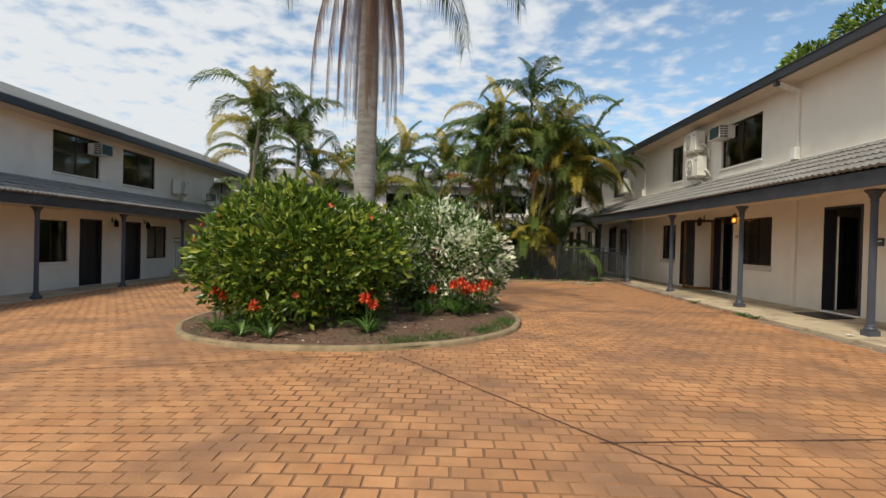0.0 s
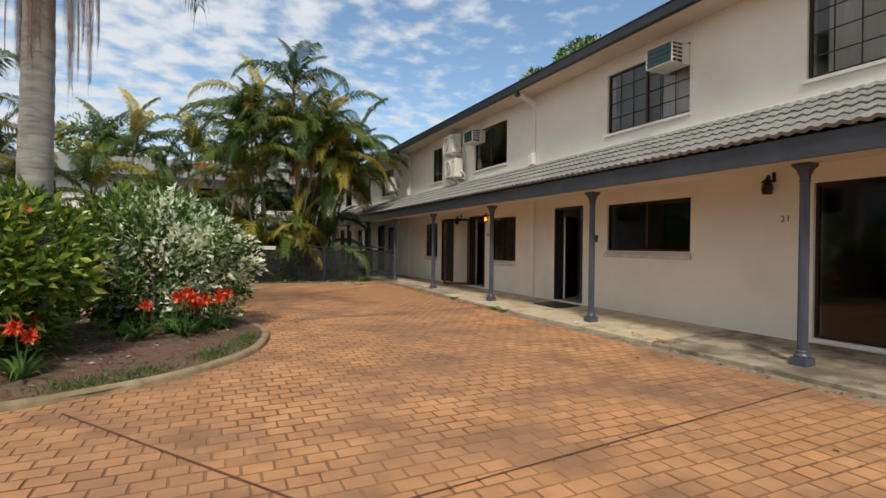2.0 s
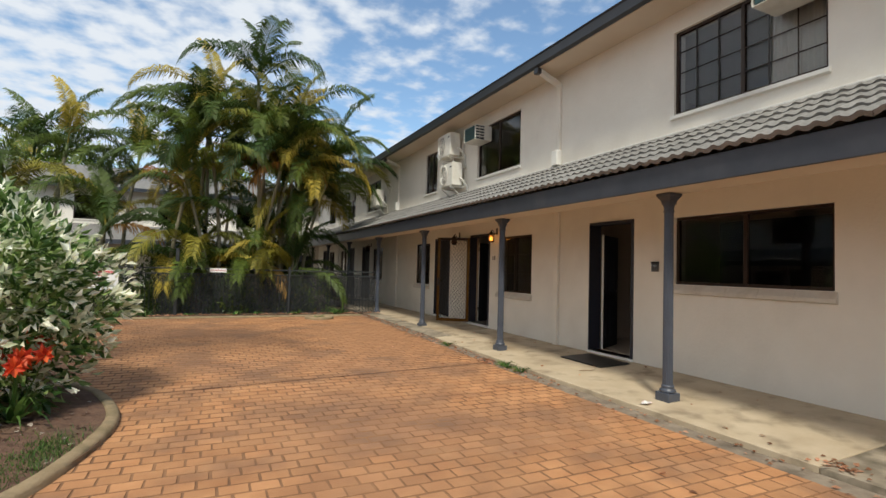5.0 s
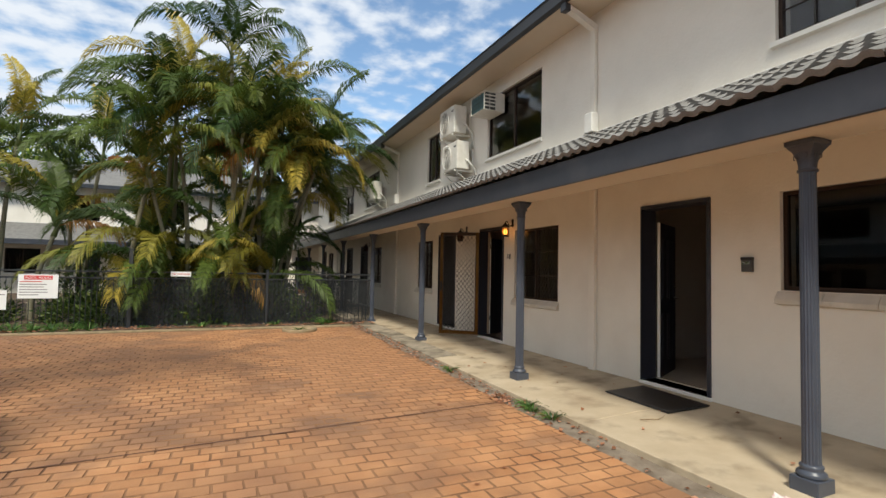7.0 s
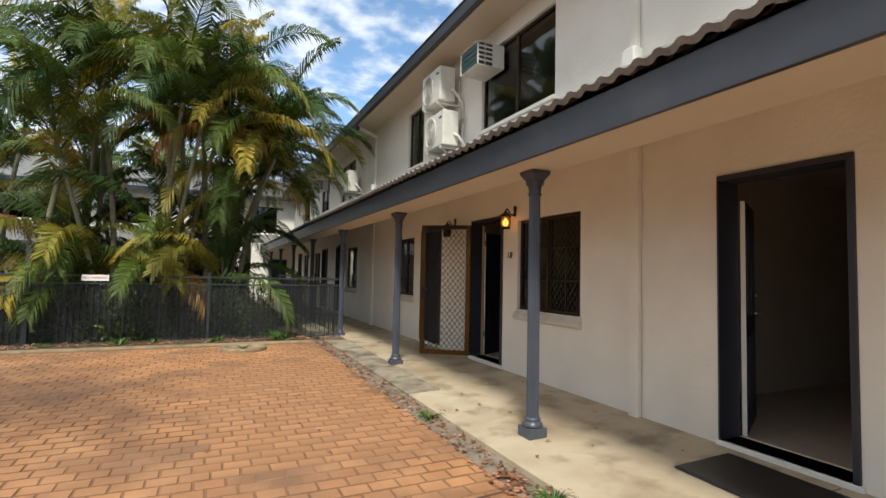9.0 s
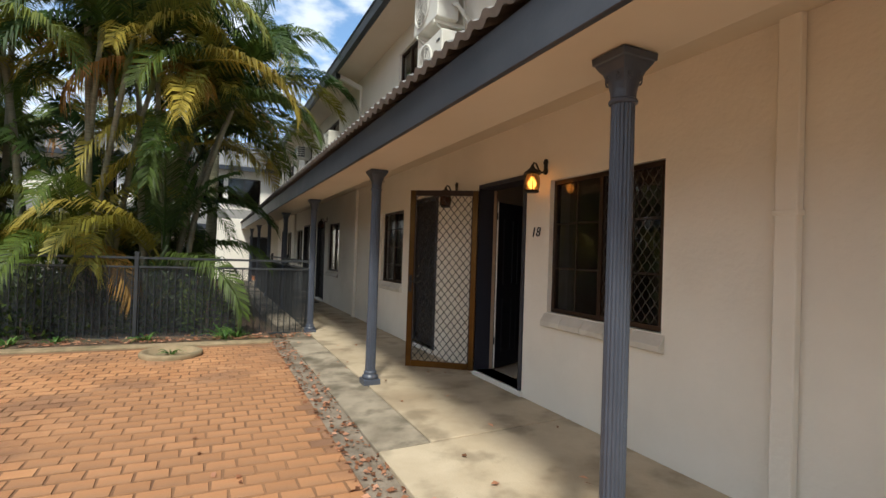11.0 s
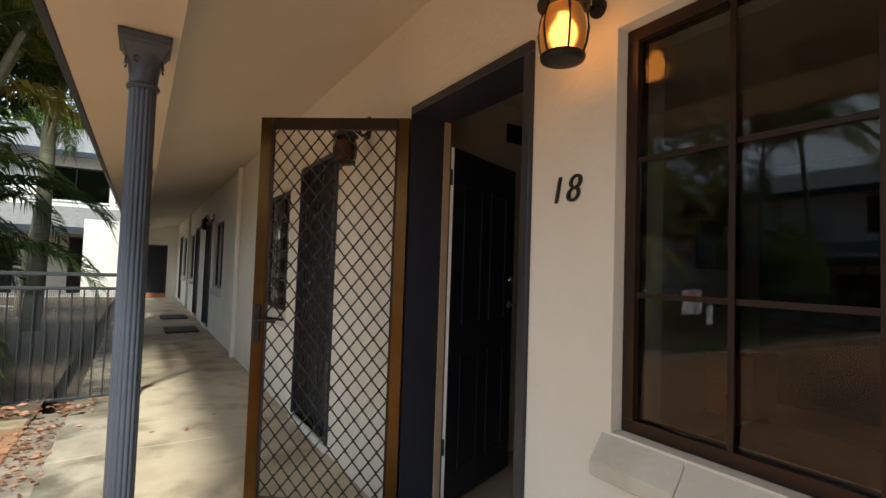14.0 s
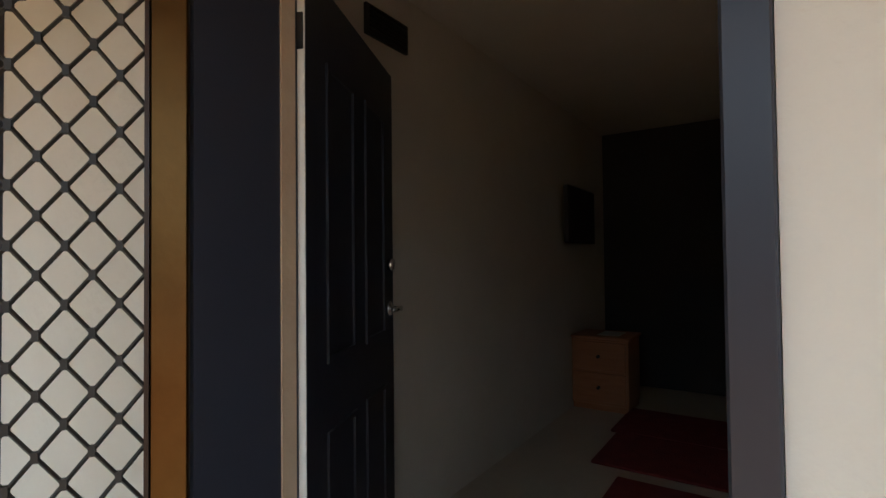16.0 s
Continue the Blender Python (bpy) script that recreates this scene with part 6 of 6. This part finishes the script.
def broad_tree(x, y, h, r, n, material, seed, label):
    rnd = random.Random(seed)
    t = thing("tree", (x, y, -0.05), label, "tree")
    part("trunk", tube(bmesh.new(), [(0, 0, 0), (0.1, 0.05, h * 0.35), (0.0, 0.1, h * 0.65)], 0.25, 10, taper=0.14), BARK, t, smooth=True)
    lobes = []
    for k in range(11):
        a = 2.4 * k
        c = Vector((r * 0.62 * math.cos(a) * rnd.uniform(0.5, 1), r * 0.62 * math.sin(a) * rnd.uniform(0.5, 1), h * rnd.uniform(0.66, 0.95)))
        lobes.append((c, r * rnd.uniform(0.3, 0.5)))
        part("limb", tube(bmesh.new(), [(0, 0.08, h * 0.55), c * 0.5 + Vector((0, 0, h * 0.3)), c], 0.09, 6, taper=0.03), BARK, t)

    def point():
        c, q = rnd.choice(lobes)
        d = Vector((rnd.gauss(0, 1), rnd.gauss(0, 1), rnd.gauss(0, 0.7))).normalized()
        return c + Vector((d.x, d.y, d.z * 0.6)) * q * (1 - 0.5 * rnd.random() ** 2), d
    bm = bmesh.new()
    leaf_cloud(bm, rnd, n, point, 0.34)
    part("crown", bm, material, t)
    return t


broad_tree(20.2, 24.0, 12.4, 4.0, 16000, HIBISCUS, 500, "broad leafy tree behind the east building")
broad_tree(-6, 44, 9.5, 4.5, 5000, HIBISCUS, 501, "leafy tree beyond the far building")
broad_tree(3, 45, 10, 4.0, 5000, HIBISCUS, 502, "leafy tree beyond the far building")

# ---- leaf litter and paving pieces ----
LITTER = leaf_mat("fallen_leaf_browns", (0.22, 0.10, 0.05), (0.36, 0.16, 0.08), (0.52, 0.28, 0.18), 0.5, rough=0.85)


def litter(name, label, n, place, size, seed, material=None):
    rnd = random.Random(seed)
    bm = bmesh.new()
    for _ in range(n):
        x, y, z = place(rnd)
        a, L = rnd.uniform(0, 6.28), size * rnd.uniform(0.5, 1.4)
        e, s = Vector((math.cos(a), math.sin(a), rnd.uniform(-0.15, 0.15))) * L, Vector((-math.sin(a), math.cos(a), rnd.uniform(-0.3, 0.3))) * L * 0.3
        c = Vector((x, y, z + 0.006))
        v = [bm.verts.new(p) for p in (c - e * 0.5, c + s + Vector((0, 0, 0.01)), c + e * 0.5, c - s)]
        bm.faces.new(v)
    ob = link_mesh(name, bm, material or LITTER)
    return tagged(ob, label, "leaf litter", kind="stuff")


litter("leaf_litter", "fallen brown leaves in the strip beside the slab", 800, lambda r: (lambda x, y: (x, y, court_rise(y)))(r.uniform(6.22, 6.50) - abs(r.gauss(0, 0.03)), r.uniform(9.5, 18.0) if r.random() < 0.85 else r.uniform(2, 9.5)), 0.05, 1)
litter("leaf_litter", "fallen brown leaves along the garden edge", 900, lambda r: (r.uniform(-3, 6.9), 18.0 + abs(r.gauss(0, 0.25)), 0.125), 0.07, 2)
litter("leaf_litter", "fallen leaves and bark chips on the island soil", 2600, lambda r: (lambda a, q: (ISLAND[0] + q * math.cos(a), ISLAND[1] + q * math.sin(a), soil_z(ISLAND[0] + q * math.cos(a), ISLAND[1] + q * math.sin(a))))(r.uniform(0, 6.28), 2.85 * math.sqrt(r.random())), 0.05, 3, leaf_mat("bark_chip_browns", (0.10, 0.05, 0.035), (0.22, 0.14, 0.10), (0.5, 0.45, 0.38), 0.75, rough=0.9))
litter("leaf_litter", "a few dry leaves blown across the slab", 60, lambda r: (lambda f, y: (6.5 + 1.5 * f, y, 0.05 + 0.085 * f + 0.5 * court_rise(y) * (1 - f)))(r.random(), r.uniform(3, 18)), 0.05, 4)
litter("leaf_litter", "small heap of dry brown leaves on the slab edge", 40, lambda r: (6.6 + r.gauss(0, 0.07), 5.9 + r.gauss(0, 0.1), 0.055), 0.05, 6)
litter("leaf_litter", "small heap of dry brown leaves against the slab", 60, lambda r: (6.30 + r.gauss(0, 0.06), 10.7 + r.gauss(0, 0.16), 0.03), 0.055, 7)
litter("leaf_litter", "a few dry leaves on the paving", 50, lambda r: (lambda x, y: (x, y, court_rise(y) + 0.004))(6.2 - abs(r.gauss(0, 0.8)), r.uniform(2, 17)), 0.05, 5)
bm = bmesh.new()
rnd = random.Random(15)
for _ in range(3200):
    a = rnd.choice((-1.15, -0.95, -0.35, -0.6, -0.2)) + rnd.gauss(0, 0.07)
    q = 2.72 + rnd.gauss(0, 0.12)
    x, y = ISLAND[0] + q * math.cos(a), ISLAND[1] + q * math.sin(a)
    if q > 2.9:
        continue
    z = soil_z(x, y)
    e = Vector((rnd.uniform(-0.03, 0.03), rnd.uniform(-0.03, 0.03), rnd.uniform(0.02, 0.06)))
    w = Vector((rnd.uniform(-1, 1), rnd.uniform(-1, 1), 0)).normalized() * 0.004
    bm.faces.new([bm.verts.new(p) for p in (Vector((x, y, z)) - w, Vector((x, y, z)) + w, Vector((x, y, z)) + e)])
tagged(link_mesh("grass", bm, STRAP), "patches of short green grass inside the kerb", "grass", kind="stuff")

PW, PD, GAP = 0.20, 0.148, 0.0115


def paver_verts(w, d, rnd):
    c = 0.004
    o = [(-w / 2, -d / 2), (w / 2, -d / 2), (w / 2, d / 2), (-w / 2, d / 2)]
    o = [(x + rnd.uniform(-0.004, 0.004), y + rnd.uniform(-0.004, 0.004)) for x, y in o]
    i = [(x - math.copysign(c, x), y - math.copysign(c, y)) for x, y in o]
    return [(*p, -0.007) for p in o] + [(*p, 0.0) for p in i]


PAVER_FACES = [(4, 5, 6, 7), (0, 1, 5, 4), (1, 2, 6, 5), (2, 3, 7, 6), (3, 0, 4, 7)]
rnd = random.Random(44)
alike = []
for k in range(6):
    me = bpy.data.meshes.new("paver")
    me.from_pydata(paver_verts(PW - GAP, PD - GAP, rnd), [], PAVER_FACES)
    me.materials.append(PAVER)
    me.materials.append(JOINT)
    me.polygons.foreach_set("material_index", [0, 1, 1, 1, 1])
    alike.append(me)
paving = thing("paving_court", (0, 0, 0), "terracotta stamped pavers in running bond with worn edges", "paving", kind="structure")
rest_v, rest_f = [], []
for row in range(int((17.74 + 8.0) / PD)):
    y = -8.0 + (row + 0.5) * PD
    shift = (row % 2) * PW / 2 + 0.02 * math.sin(row * 1.3)
    for col in range(int(16.6 / PW)):
        x = -10.05 + shift + (col + 0.5) * PW
        wide = min(PW, (PAVE_X - (x - PW / 2)) * 1.0)
        if wide < 0.05 or math.hypot(x - ISLAND[0], y - ISLAND[1]) < ISLAND_R - 0.22:
            continue
        dy = 0.012 * math.sin(x * 1.9 + y * 0.7)
        dz = 0.0012 * rnd.uniform(-1, 1) + ground_z(x, y)
        turn = rnd.uniform(-0.012, 0.012)
        x -= (PW - wide) / 2
        if wide == PW and 4.3 < x and 11.6 < y < 15.5:
            ob = new("paver", rnd.choice(alike))
            ob.parent = paving
            ob.matrix_basis = Matrix.Translation((x, y + dy, dz)) @ Matrix.Rotation(turn, 4, "Z")
        else:
            base = len(rest_v)
            rest_v += [(x + px, y + dy + py, dz + pz) for px, py, pz in paver_verts(wide - GAP, PD - GAP, rnd)]
            rest_f += [tuple(base + i for i in q) for q in PAVER_FACES]
me = bpy.data.meshes.new("paver_rows")
me.from_pydata(rest_v, [], rest_f)
me.materials.append(PAVER)
me.materials.append(JOINT)
me.polygons.foreach_set("material_index", [0, 1, 1, 1, 1] * (len(rest_f) // 5))
ob = new("paver_rows", me)
ob.parent = paving
tagged(ob, "terracotta stamped pavers", kind="stuff")
